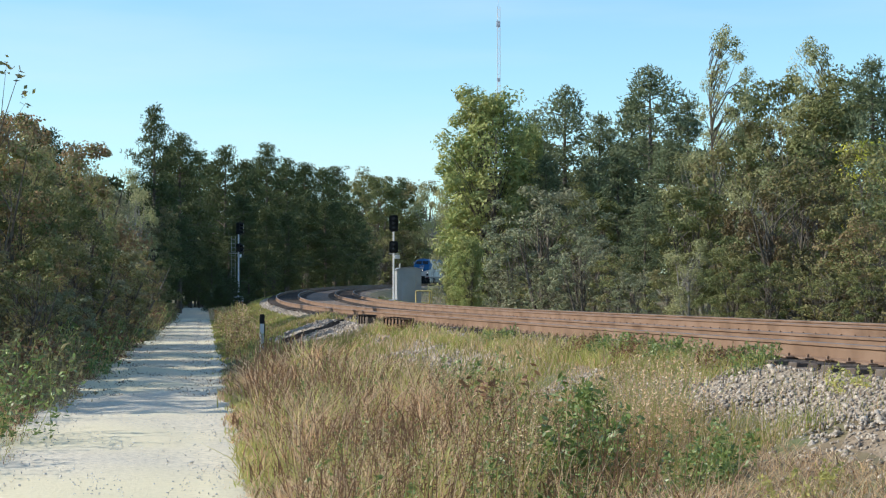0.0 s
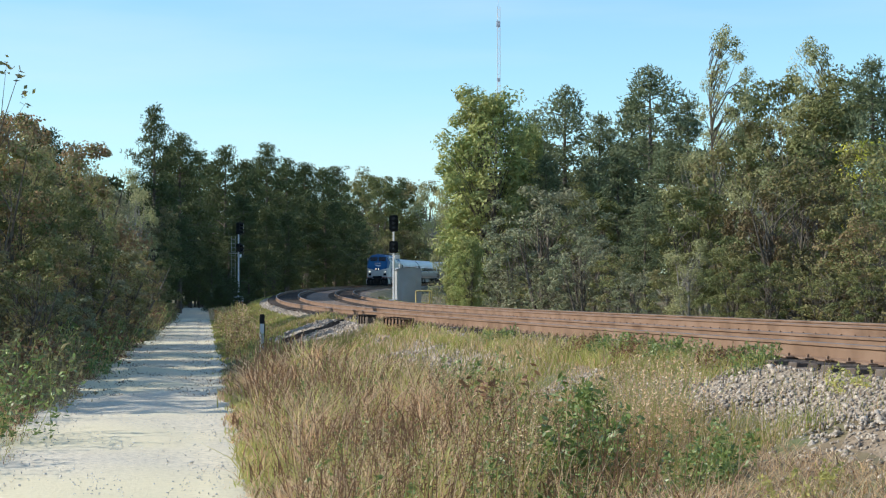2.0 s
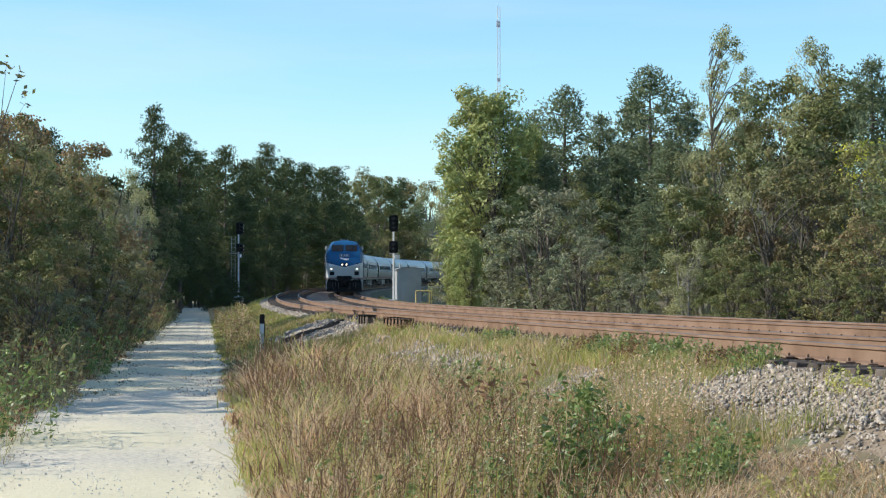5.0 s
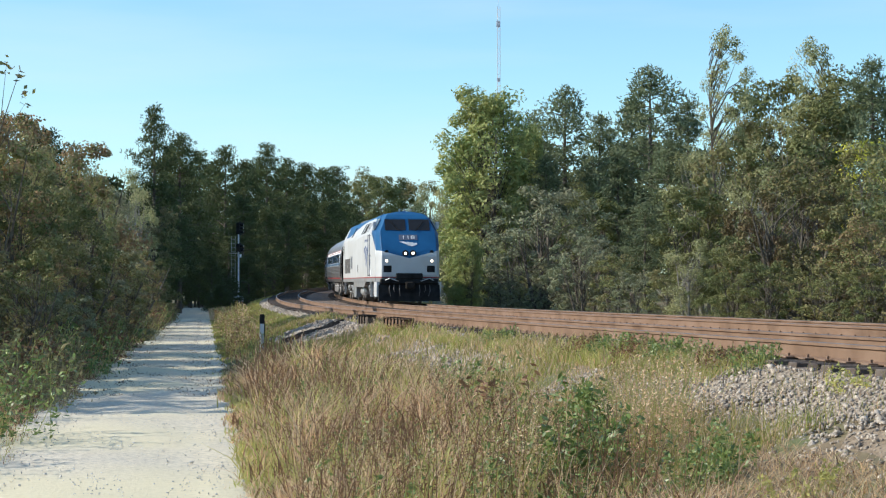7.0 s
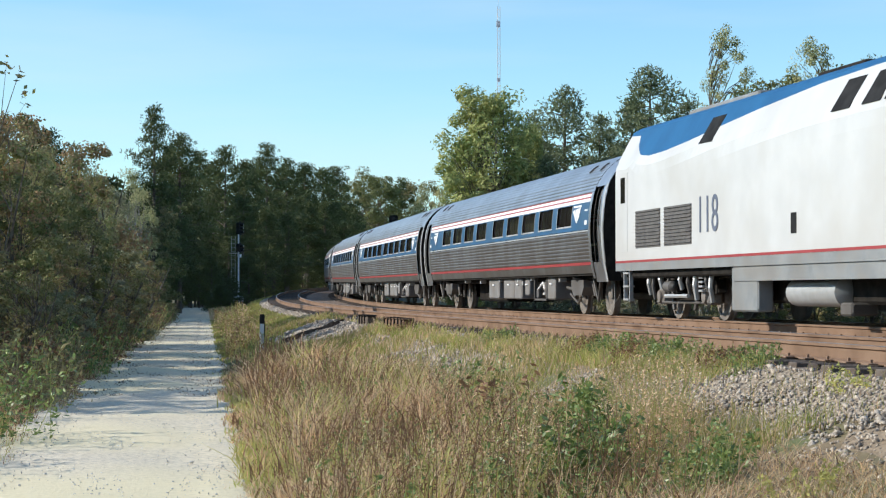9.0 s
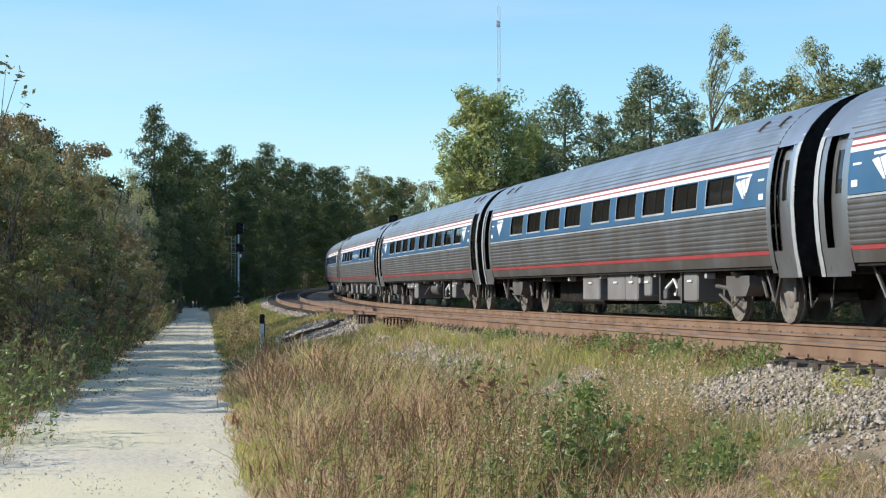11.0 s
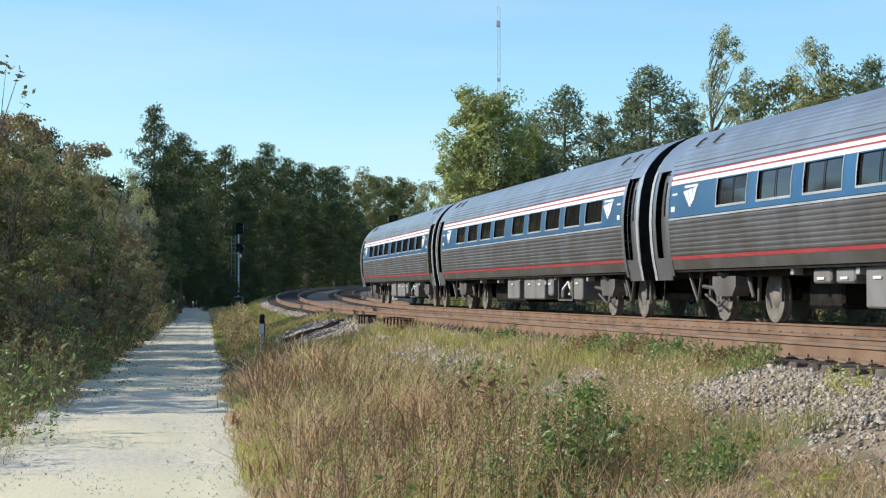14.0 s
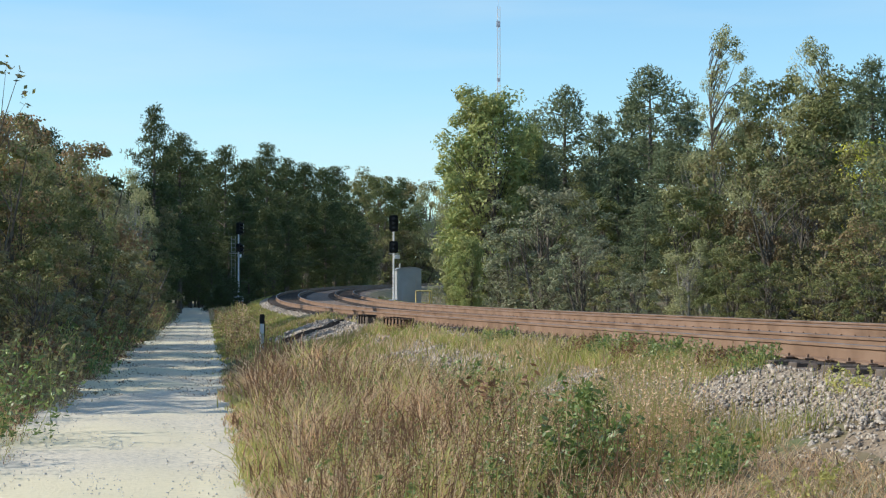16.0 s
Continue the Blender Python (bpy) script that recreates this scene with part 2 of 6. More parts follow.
def part(name, b, mat, parent=None, label="", smooth=False):
    """Links a built shape as one mesh object under a thing or a part."""
    ob = new(name, mesh_of(name, b, mat, smooth) if isinstance(b, Build) else b)
    if parent is not None:
        ob.parent = parent
    return tagged(ob, label)


def sheet_mesh(name, verts, quads, mats, mat_index=None, smooth=False):
    """A mesh from arrays of points and of faces that all have one number of corners."""
    me = bpy.data.meshes.new(name)
    nf, nc = quads.shape
    me.vertices.add(len(verts))
    me.vertices.foreach_set("co", np.ascontiguousarray(verts, dtype=np.float32).ravel())
    me.loops.add(nf * nc)
    me.loops.foreach_set("vertex_index", np.ascontiguousarray(quads, dtype=np.int32).ravel())
    me.polygons.add(nf)
    me.polygons.foreach_set("loop_start", np.arange(0, nf * nc, nc, dtype=np.int32))
    for m in mats:
        me.materials.append(m)
    if mat_index is not None:
        me.polygons.foreach_set("material_index", np.ascontiguousarray(mat_index, dtype=np.int32))
    me.update(calc_edges=True)
    if smooth:
        me.shade_smooth()
    return me


# ---- the line of the railway ----
BEND_S = [-330, -240, -170, -110, -60, -10, 60]
BEND_K = [0.00090, 0.001044, 0.00118, 0.00117, 0.001187, 0.000976, 0.000742]
S = np.arange(-640.0, 330.0, 1.0)
_k = np.interp(S, BEND_S, BEND_K)
_th = np.concatenate([[0], np.cumsum((_k[1:] + _k[:-1]) / 2)])
_th += 0.1802 - _th[640]
_dx, _dy = np.sin(_th), -np.cos(_th)
TX = np.concatenate([[0], np.cumsum((_dx[1:] + _dx[:-1]) / 2)])
TY = np.concatenate([[0], np.cumsum((_dy[1:] + _dy[:-1]) / 2)])
TX += 5.2128 - TX[640]
TY += 40.315 - TY[640]


def rise(s):
    """Height of the rail heads along the line: level near by, climbing away round the bend."""
    return 0.0093 * 12 * np.log1p(np.exp(-(np.asarray(s, float) + 50) / 12))


def on_line(s, lat=0.0):
    x, y, t = np.interp(s, S, TX), np.interp(s, S, TY), np.interp(s, S, _th)
    return x - lat * np.cos(t), y - lat * np.sin(t)


SPACING = 4.3


def sweep(profile, s0, s1, ds, closed=True):
    """Sweeps a profile of (lateral, height) along the line."""
    b = Build()
    rings = []
    for s in np.arange(s0, s1 + ds / 2, ds):
        z = float(rise(s))
        rings.append([(*map(float, on_line(s, l)), z + h) for l, h in profile])
    return b.rings(rings, closed, closed)


# ---- ground ----
ROAD_Z = -1.40


def road_x(y):
    """Centre of the gravel road at a distance y."""
    return -3.3 - 0.13 * (y - 17)


def line_coords(x, y):
    """Distance along the line and sideways from it, for arrays of points."""
    s_out, l_out = np.empty_like(x), np.empty_like(x)
    for i in range(0, len(x), 4000):
        d = (x[i:i + 4000, None] - TX[None, ::2]) ** 2 + (y[i:i + 4000, None] - TY[None, ::2]) ** 2
        j = d.argmin(1) * 2
        t = _th[j]
        ex, ey = x[i:i + 4000] - TX[j], y[i:i + 4000] - TY[j]
        s_out[i:i + 4000] = S[j] + ex * np.sin(t) - ey * np.cos(t)
        l_out[i:i + 4000] = -ex * np.cos(t) - ey * np.sin(t)
    return s_out, l_out


def wob(x, y, a, k, seed=0.0):
    """Gentle unevenness."""
    return a * (np.sin(x * k + seed) * np.cos(y * k * 1.13 + seed * 2) + 0.5 * np.sin(x * k * 2.3 + y * k * 1.7 + seed))


def ground_z(x, y):
    s, l = line_coords(x, y)
    zr = rise(s)
    slope = 0.30 + 0.28 * np.clip((y - 50) / 60, 0, 1)
    outer = zr - 0.34 - slope * np.maximum(l - 5.9, 0)
    inner = zr - 0.34 - 0.28 * np.maximum(-l - 2.3, 0)
    emb = np.minimum(outer, np.maximum(inner, zr - 0.95))
    away = np.clip((-l - 60) / 120, 0, 1)
    base = ROAD_Z + wob(x, y, 0.05, 0.55) + wob(x, y, 0.03, 1.7, 2.0)
    z = np.where(l > 0, np.maximum(base, outer), np.maximum(base, emb * (1 - away) + base * away))
    z = z + np.where((l > 6.2) | (l < -3), wob(x, y, 0.035, 2.1, 1.0), 0)
    dr = np.abs(x - road_x(y))
    w = np.clip((dr - 1.7) / 1.0, 0, 1)
    on_road = (y > -60) & (y < 420)
    return np.where(on_road, (ROAD_Z - 0.03) * (1 - w) + z * w, z)


def axis(lo, a, b, hi, fine, grow):
    pts = list(np.arange(a, b, fine))
    d, p = fine, b
    while p < hi:
        pts.append(p)
        d *= grow
        p += d
    pts.append(hi)
    d, p = fine, a
    while p > lo:
        d *= grow
        p -= d
        pts.insert(0, max(p, lo))
    return np.array(pts)


gx, gy = axis(-3500, -34, 24, 3500, 0.5, 1.25), axis(-600, 8, 150, 4500, 0.9, 1.2)
GX, GY = np.meshgrid(gx, gy)
GZ = ground_z(GX.ravel(), GY.ravel())
idx = np.arange(GX.size).reshape(GX.shape)
quads = np.stack([idx[:-1, :-1], idx[:-1, 1:], idx[1:, 1:], idx[1:, :-1]], -1).reshape(-1, 4)
tagged(new("ground", sheet_mesh("ground", np.stack([GX.ravel(), GY.ravel(), GZ], 1), quads, [M_earth], smooth=True)), "brown earth with leaf litter and thin grass", "ground", kind="structure")

# the road: a shallow crown with two wheel ruts, wavering edges
rings = []
for y in np.concatenate([np.arange(-40, 120, 0.8), np.arange(120, 240, 4)]):
    c = road_x(y)
    ring = []
    for u in (-1.7, -1.45, -1.1, -0.8, -0.5, 0, 0.5, 0.8, 1.1, 1.4, 1.6):
        h = 0.035 - 0.03 * (abs(u) > 1.5) - 0.02 * (0.6 < abs(u) < 1.2) + 0.012 * math.sin(y * 1.3 + u * 3)
        e = 0.05 * math.sin(y * 0.7 + (5 if u > 0 else 0)) + 0.03 * math.sin(y * 2.1) if abs(u) > 1.4 else 0
        ring.append((c + u + e, y, ROAD_Z + h))
    rings.append(ring)
tagged(part("road", Build().rings(rings, False), M_road, smooth=True), "pale sunlit gravel road with wheel ruts", "road", kind="structure")

# ---- ballast, rails and ties ----
tagged(part("ballast_bed", sweep([(-1.75, -0.26), (-1.2, -0.235), (0, -0.225), (1.2, -0.235), (2.15, -0.25), (3.1, -0.235), (4.3, -0.225), (5.5, -0.24), (5.75, -0.27)], -560, 260, 2.0, False), M_ballast), "rust-brown ballast between and under two tracks", "ballast", kind="structure")
tagged(part("ballast_shoulder", sweep([(5.7, -0.255), (6.1, -0.385), (6.7, -0.565), (7.1, -0.72)], -560, 260, 2.0, False), M_shoulder), "grey crushed stone shoulder beside the track", "ballast", kind="structure")
tagged(part("ballast_shoulder", sweep([(-3.3, -0.66), (-2.5, -0.44), (-2.0, -0.3), (-1.7, -0.262)], -560, 260, 2.0, False), M_shoulder), "grey crushed stone shoulder beside the track", "ballast", kind="structure")
RAIL = [(-0.075, -0.18), (0.075, -0.18), (0.075, -0.168), (0.012, -0.150), (0.012, -0.045), (0.036, -0.034), (0.036, -0.006), (0.028, -0.001), (-0.028, -0.001), (-0.036, -0.006), (-0.036, -0.034), (-0.012, -0.045), (-0.012, -0.150), (-0.075, -0.168)]
HEAD = [(-0.027, -0.004), (0.027, -0.004), (0.024, 0.002), (-0.024, 0.002)]
tie_b = Build().box(-1.3, 1.3, -0.115, 0.115, -0.36, -0.182, 0.012)
tie_me = mesh_of("tie", tie_b, M_tie)
plate_me = mesh_of("tie_plate", Build().box(-0.18, 0.18, -0.09, 0.09, -0.183, -0.165, 0.004).box(0.09, 0.115, -0.03, 0.0, -0.17, -0.13).box(-0.115, -0.09, 0.0, 0.03, -0.17, -0.13), M_rail)
rng = np.random.default_rng(3)


def tie_matrix(s, lat):
    x, y = on_line(s, lat)
    t = float(np.interp(s, S, _th))
    return Matrix.Translation((float(x), float(y), float(rise(s)))) @ Matrix.Rotation(t, 4, "Z")


def track(lat, label):
    root = tagged(new("railway_track"), label, "track", "parallel railway tracks")
    for side in (-0.7535, 0.7535):
        part("rail", sweep([(lat + side + a, h) for a, h in RAIL], -560, 260, 2.0), M_rail, root, "rusty steel rail", True)
        part("rail_head", sweep([(lat + side + a, h) for a, h in HEAD], -560, 260, 2.0), M_railtop, root, "worn running surface")
    s, rest = -95.0, Build()
    while s < 45:
        m = tie_matrix(s, lat) @ pose(rng.uniform(-0.06, 0.06), 0, rng.uniform(-0.012, 0.006), 0, 0, rng.uniform(-1, 1))
        ob = part("tie", tie_me, None, root)
        ob.matrix_basis = m
        if s > -30:
            for e in (-0.7535, 0.7535):
                pl = part("tie_plate", plate_me, None, root)
                pl.matrix_basis = tie_matrix(s, lat) @ pose(e, 0, 0)
        s += 0.53
    for s in np.concatenate([np.arange(-260, -95, 0.53), np.arange(45.3, 120, 0.53)]):
        m = tie_matrix(s, lat)
        rest.add([m @ Vector(p) for p in tie_b.v], tie_b.f)
    tagged(part("far_ties", rest, M_tie, root, "weathered timber ties"), kind="stuff")


track(0.0, "rusty railway track on timber ties, inner line of the bend")
track(SPACING, "rusty railway track with dark exposed tie ends, outer line")


# ---- stones ----
def stones(name, pts, sizes, mat, label, cat, seed):
    """Many small broken stones in one mesh."""
    r = np.random.default_rng(seed)
    base = np.array([(1, 0, 0), (-1, 0, 0), (0, 1, 0), (0, -1, 0), (0, 0, 1), (0, 0, -1), (.62, .62, .5), (-.62, .55, .5), (.55, -.62, .55), (-.6, -.6, .45)], float)
    tri = np.array([(4, 6, 7), (4, 7, 9), (4, 9, 8), (4, 8, 6), (0, 6, 8), (1, 9, 7), (2, 7, 6), (3, 8, 9), (0, 2, 6), (0, 8, 3), (1, 7, 2), (1, 3, 9), (5, 0, 3), (5, 2, 0), (5, 1, 2), (5, 3, 1)])
    n = len(pts)
    v = base[None] * (1 + r.uniform(-0.5, 0.4, (n, 10, 3))) * sizes[:, None, None] * r.uniform(0.4, 1.5, (n, 1, 3))
    a = r.uniform(0, 6.283, n)
    c, s_ = np.cos(a)[:, None], np.sin(a)[:, None]
    x, y = v[..., 0] * c - v[..., 1] * s_, v[..., 0] * s_ + v[..., 1] * c
    tilt = r.uniform(-1.2, 1.2, n)[:, None]
    y2, z2 = y * np.cos(tilt) - v[..., 2] * np.sin(tilt), y * np.sin(tilt) + v[..., 2] * np.cos(tilt)
    v = np.stack([x, y2, z2], -1) + pts[:, None]
    f = (tri[None] + (np.arange(n) * 10)[:, None, None]).reshape(-1, 3)
    return tagged(new(name, sheet_mesh(name, v.reshape(-1, 3), f, [mat])), label, cat, kind="stuff")


def along(n, s0, s1, l0, l1, lift, seed, zfun=None):
    r = np.random.default_rng(seed)
    s, l = r.uniform(s0, s1, n), r.uniform(l0, l1, n)
    x, y = on_line(s, l)
    z = ground_z(x, y) if zfun is None else zfun(s, l)
    return np.stack([x, y, z + lift], 1)


def bed_z(s, l):
    return rise(s) + np.interp(l, [-3.3, -2.5, -2.0, -1.7, 5.7, 6.1, 6.7, 7.1], [-0.66, -0.44, -0.3, -0.25, -0.255, -0.385, -0.565, -0.72])


p1 = along(36000, 16, 33, 5.62, 9.2, 0.0, 5)
p1[:, 2] = np.maximum(p1[:, 2], np.where(line_coords(p1[:, 0].copy(), p1[:, 1].copy())[1] < 7.1, bed_z(*line_coords(p1[:, 0].copy(), p1[:, 1].copy())), -9))
keep = np.random.default_rng(1).uniform(0, 1, len(p1)) < np.clip(0.85 + 0.8 * wob(p1[:, 0], p1[:, 1], 0.5, 1.3, 4.0), 0.10, 1) * np.clip(1.25 - (line_coords(p1[:, 0].copy(), p1[:, 1].copy())[1] - 6.3) / 1.05, 0.07, 1)
stones("crushed_stone", p1[keep], np.random.default_rng(6).uniform(0.011, 0.023, keep.sum()) * np.random.default_rng(66).choice([1.0, 1.0, 1.2, 1.6], keep.sum()), M_stone, "pale grey crushed stone spilled below the track", "ballast", 7)
p2 = along(3200, -75, 12, 5.6, 6.3, -0.01, 8, bed_z)
stones("crushed_stone", p2, np.random.default_rng(9).uniform(0.03, 0.06, len(p2)), M_stone, "grey ballast stones on the track shoulder", "ballast", 10)
p3 = along(4500, -45, 34, -1.7, 5.7, -0.01, 11, bed_z)
stones("ballast_stone", p3, np.random.default_rng(12).uniform(0.02, 0.04, len(p3)), M_ballast, "rust-stained ballast stones between the ties", "ballast", 13)
rr = np.random.default_rng(14)
yy = 12 + 45 * rr.uniform(0, 1, 5000) ** 1.6
uu = rr.choice([-1, 0, 1], len(yy)) * 1.25 + rr.normal(0, 0.3, len(yy))
p4 = np.stack([road_x(yy) + np.clip(uu, -1.7, 1.7), yy, np.full(len(yy), ROAD_Z + 0.03)], 1)
stones("road_gravel", p4, rr.uniform(0.005, 0.013, len(p4)), M_roadstone, "loose pale gravel lying on the road", "gravel", 15)
# dark specks from 34 m on, also darkening the road where shade falls
yy = 34 + 100 * rr.uniform(0, 1, 9000) ** 1.3
uu = rr.choice([-1.45, -0.5, 0, 0.5, 1.4], len(yy)) + rr.normal(0, 0.22, len(yy))
p4 = np.stack([road_x(yy) + np.clip(uu, -1.6, 1.6), yy, np.full(len(yy), ROAD_Z + 0.025)], 1)
stones("road_litter", p4, rr.uniform(0.007, 0.019, len(p4)), M_shoulder, "dark stones and specks on the road, added to deepen its shaded stretch", "gravel", 16)


# ---- trees ----
def leaf_quads(c, size, r, aspect=0.55, up=0.25, tri=False, out=None):
    """Leaf blades at points c, each a rhomb; with out they tend to face that way, as leaves on the skin of a clump do."""
    n = len(c)
    d = r.normal(size=(n, 3))
    if out is not None:
        nrm = out * 0.95 + r.normal(size=(n, 3)) * 0.55 + np.array([0, 0, 0.25])
        nrm /= np.linalg.norm(nrm, axis=1)[:, None] + 1e-9
        d -= nrm * (d * nrm).sum(1)[:, None]
        d /= np.linalg.norm(d, axis=1)[:, None] + 1e-9
        w = np.cross(nrm, d)
        sz = (size * r.uniform(0.55, 1.35, n))[:, None]
        if tri:
            v = np.stack([c - d * sz + w * sz * 0.2, c + w * sz * aspect * 1.4, c + d * sz - w * sz * aspect], 1)
            return v.reshape(-1, 3), np.arange(3 * n).reshape(-1, 3)
        v = np.stack([c - d * sz, c + w * sz * aspect, c + d * sz, c - w * sz * aspect], 1)
        return v.reshape(-1, 3), np.arange(4 * n).reshape(-1, 4)
    d[:, 2] *= 0.7
    d /= np.linalg.norm(d, axis=1)[:, None]
    e = r.normal(size=(n, 3))
    e[:, 2] += up
    w = np.cross(d, e)
    w /= np.linalg.norm(w, axis=1)[:, None] + 1e-9
    sz = (size * r.uniform(0.6, 1.3, n))[:, None]
    if tri:
        v = np.stack([c - d * sz + w * sz * 0.2, c + w * sz * aspect * 1.4, c + d * sz - w * sz * aspect], 1)
        return v.reshape(-1, 3), np.arange(3 * n).reshape(-1, 3)
    v = np.stack([c - d * sz, c + w * sz * aspect, c + d * sz, c - w * sz * aspect], 1)
    return v.reshape(-1, 3), np.arange(4 * n).reshape(-1, 4)


def limb_tube(b, a, c, r0, r1, sag, r):
    a, c = Vector(a), Vector(c)
    m = (a + c) / 2 + Vector(r.normal(0, 0.06, 3)) * (c - a).length + Vector((0, 0, sag))
    b.tube([a, m, c], [r0, (r0 + r1) / 2, r1], 5)
    return m


def broadleaf(name, mat, bark, seed, h=6.0, width=4.2, low=0.08, blobs=80, leaves=115, size=0.075, blob_r=0.42, stems=4, label="", top_heavy=0.5, see=1.0, tri=False, per_lobe=7, fork=0.45):
    """A leafy tree: several tapered stems with limbs, and a crown of leaf clumps with gaps."""
    r = np.random.default_rng(seed)
    root = tagged(new("tree"), label, "tree")
    b = Build()
    lobes, tips = [], []
    for k in range(max(6, blobs // per_lobe)):
        u = low + (1 - low) * (k + r.uniform(0, 1)) / max(6, blobs // per_lobe) * 0.97
        c = 0.42 + 0.2 * top_heavy
        env = math.sqrt(max(0.02, 1 - ((u - c) / (1.04 - c)) ** 2)) if u > c else 0.72 + 0.28 * u / c
        a = k * 2.4 + r.uniform(-0.6, 0.6)
        rl = (0.17 + 0.10 * r.uniform()) * width * (0.55 + 0.45 * env)
        d = max(0.0, width / 2 * env * r.uniform(0.85, 1.12) - 0.7 * rl) * r.uniform(0.35, 1) ** 0.4
        lobes.append((d * math.cos(a), d * math.sin(a), min(u * h, h - 0.75 * rl), rl))
    for k in range(blobs):
        lx, ly, lz, rl = lobes[k % len(lobes)]
        q = Vector(r.normal(size=3)) + Vector((lx, ly, 0)) * (0.7 / (0.2 + math.hypot(lx, ly))) + Vector((0, 0, 0.45))
        q.normalize()
        q *= rl * r.uniform(0.55, 1.05)
        tips.append((lx + q.x, ly + q.y, max(0.03 * h, lz + q.z * 0.8)))
    stems_xy = [(r.normal(0, 0.12 * stems), r.normal(0, 0.12 * stems)) for _ in range(stems)]
    for sx, sy in stems_xy:
        top = (sx * 1.6, sy * 1.6, h * r.uniform(0.68, 0.84))
        r0 = 0.009 * h + 0.012
        b.tube([(sx * 0.4, sy * 0.4, -0.25), (sx * 0.8, sy * 0.8, h * 0.25), (sx * 1.2, sy * 1.2, h * 0.5), top], [r0 * 1.25, r0, r0 * 0.6, r0 * 0.15], 7)
    for t in tips:
        sx, sy = stems_xy[int(r.integers(stems))]
        z0 = max(0.1 * h, t[2] * r.uniform(fork, min(0.95, fork + 0.3)))
        f = 0.5 + 1.2 * z0 / h
        limb_tube(b, (sx * f, sy * f, z0), t, 0.0022 * h + 0.004, 0.003, 0.02 * h, r)
    part("trunk", b, bark, root, "tapered stems and limbs", True)
    cs, outs = [], []
    for t in tips:
        n = int(leaves * r.uniform(0.5, 1.4) * see)
        rad = blob_r * r.uniform(0.6, 1.35)
        q = r.normal(size=(n, 3))
        q /= np.linalg.norm(q, axis=1)[:, None]
        outs.append(q.copy())
        q *= (r.uniform(0.15, 1.0, n) ** 0.4)[:, None] * rad * r.uniform(0.8, 1.25, 3) * np.array([1, 1, 0.8])
        stray = r.uniform(0, 1, n) < 0.06
        q[stray] *= r.uniform(1.0, 1.4, stray.sum())[:, None]
        cs.append(np.array(t) + q)
    v, f = leaf_quads(np.concatenate(cs), size, r, tri=tri, out=np.concatenate(outs))
    part("crown", sheet_mesh("crown", v, f, [mat]), None, root, "clumped leaves")
    return root


def pine(name, seed, h=14.0, width=6.0, low=0.3, label="", needles=None, limbs=80):
    """A pine: straight trunk, whorled limbs, and needle sprays gathered into shelves towards the limb ends."""
    r = np.random.default_rng(seed)
    root = tagged(new("pine_tree"), label, "tree")
    b = Build()
    b.tube([(0, 0, -0.3), (0.05, 0, h * 0.4), (-0.05, 0.05, h * 0.75), (0, 0, h * 0.98)], [0.19, 0.15, 0.09, 0.02], 8)
    cs, outs = [], []
    for k in range(limbs):
        u = low + (1 - low) * (k + r.uniform(0, 1)) / limbs
        env = (1 - ((u - low) / (1 - low)) ** 2.2) * (0.45 + 0.55 * min(1, (u - low) / 0.25)) + 0.08
        ln = width / 2 * env * r.uniform(0.5, 1.2)
        a = k * 2.4 + r.uniform(-0.5, 0.5)
        z0 = u * h
        tip = Vector((ln * math.cos(a), ln * math.sin(a), z0 + ln * r.uniform(0.05, 0.5)))
        m = limb_tube(b, (0, 0, z0), tip, 0.035, 0.008, -0.04 * ln, r)
        for j in range(3 + int(4 * ln / (width / 2))):
            f = r.uniform(0.45, 1.05)
            p = np.array(m.lerp(tip, (f - 0.5) * 2) if f > 0.5 else Vector((0, 0, z0)).lerp(m, f * 2)) + r.normal(0, 0.035 * width, 3) * np.array([1, 1, 0.4])
            n = int(r.uniform(22, 44))
            q = r.normal(size=(n, 3))
            q /= np.linalg.norm(q, axis=1)[:, None]
            outs.append(q)
            cs.append(p + q * (r.uniform(0.1, 1, n) ** 0.5)[:, None] * np.array([0.55, 0.55, 0.33]) * r.uniform(0.7, 1.25))
    part("trunk", b, M_bark, root, "straight trunk with whorled limbs", True)
    c, o = np.concatenate(cs), np.concatenate(outs)
    d = o * 0.6 + r.normal(size=c.shape) * 0.6 + np.array([0, 0, 0.35])
    d /= np.linalg.norm(d, axis=1)[:, None]
    w = np.cross(d, r.normal(size=c.shape))
    w /= np.linalg.norm(w, axis=1)[:, None]
    ln = r.uniform(0.14, 0.30, len(c))[:, None]
    v = np.stack([c + w * 0.05, c + d * ln, c - w * 0.05], 1).reshape(-1, 3)
    part("crown", sheet_mesh("crown", v, np.arange(len(v)).reshape(-1, 3), [needles or L_pine]), None, root, "tufts of green needles")
    return root


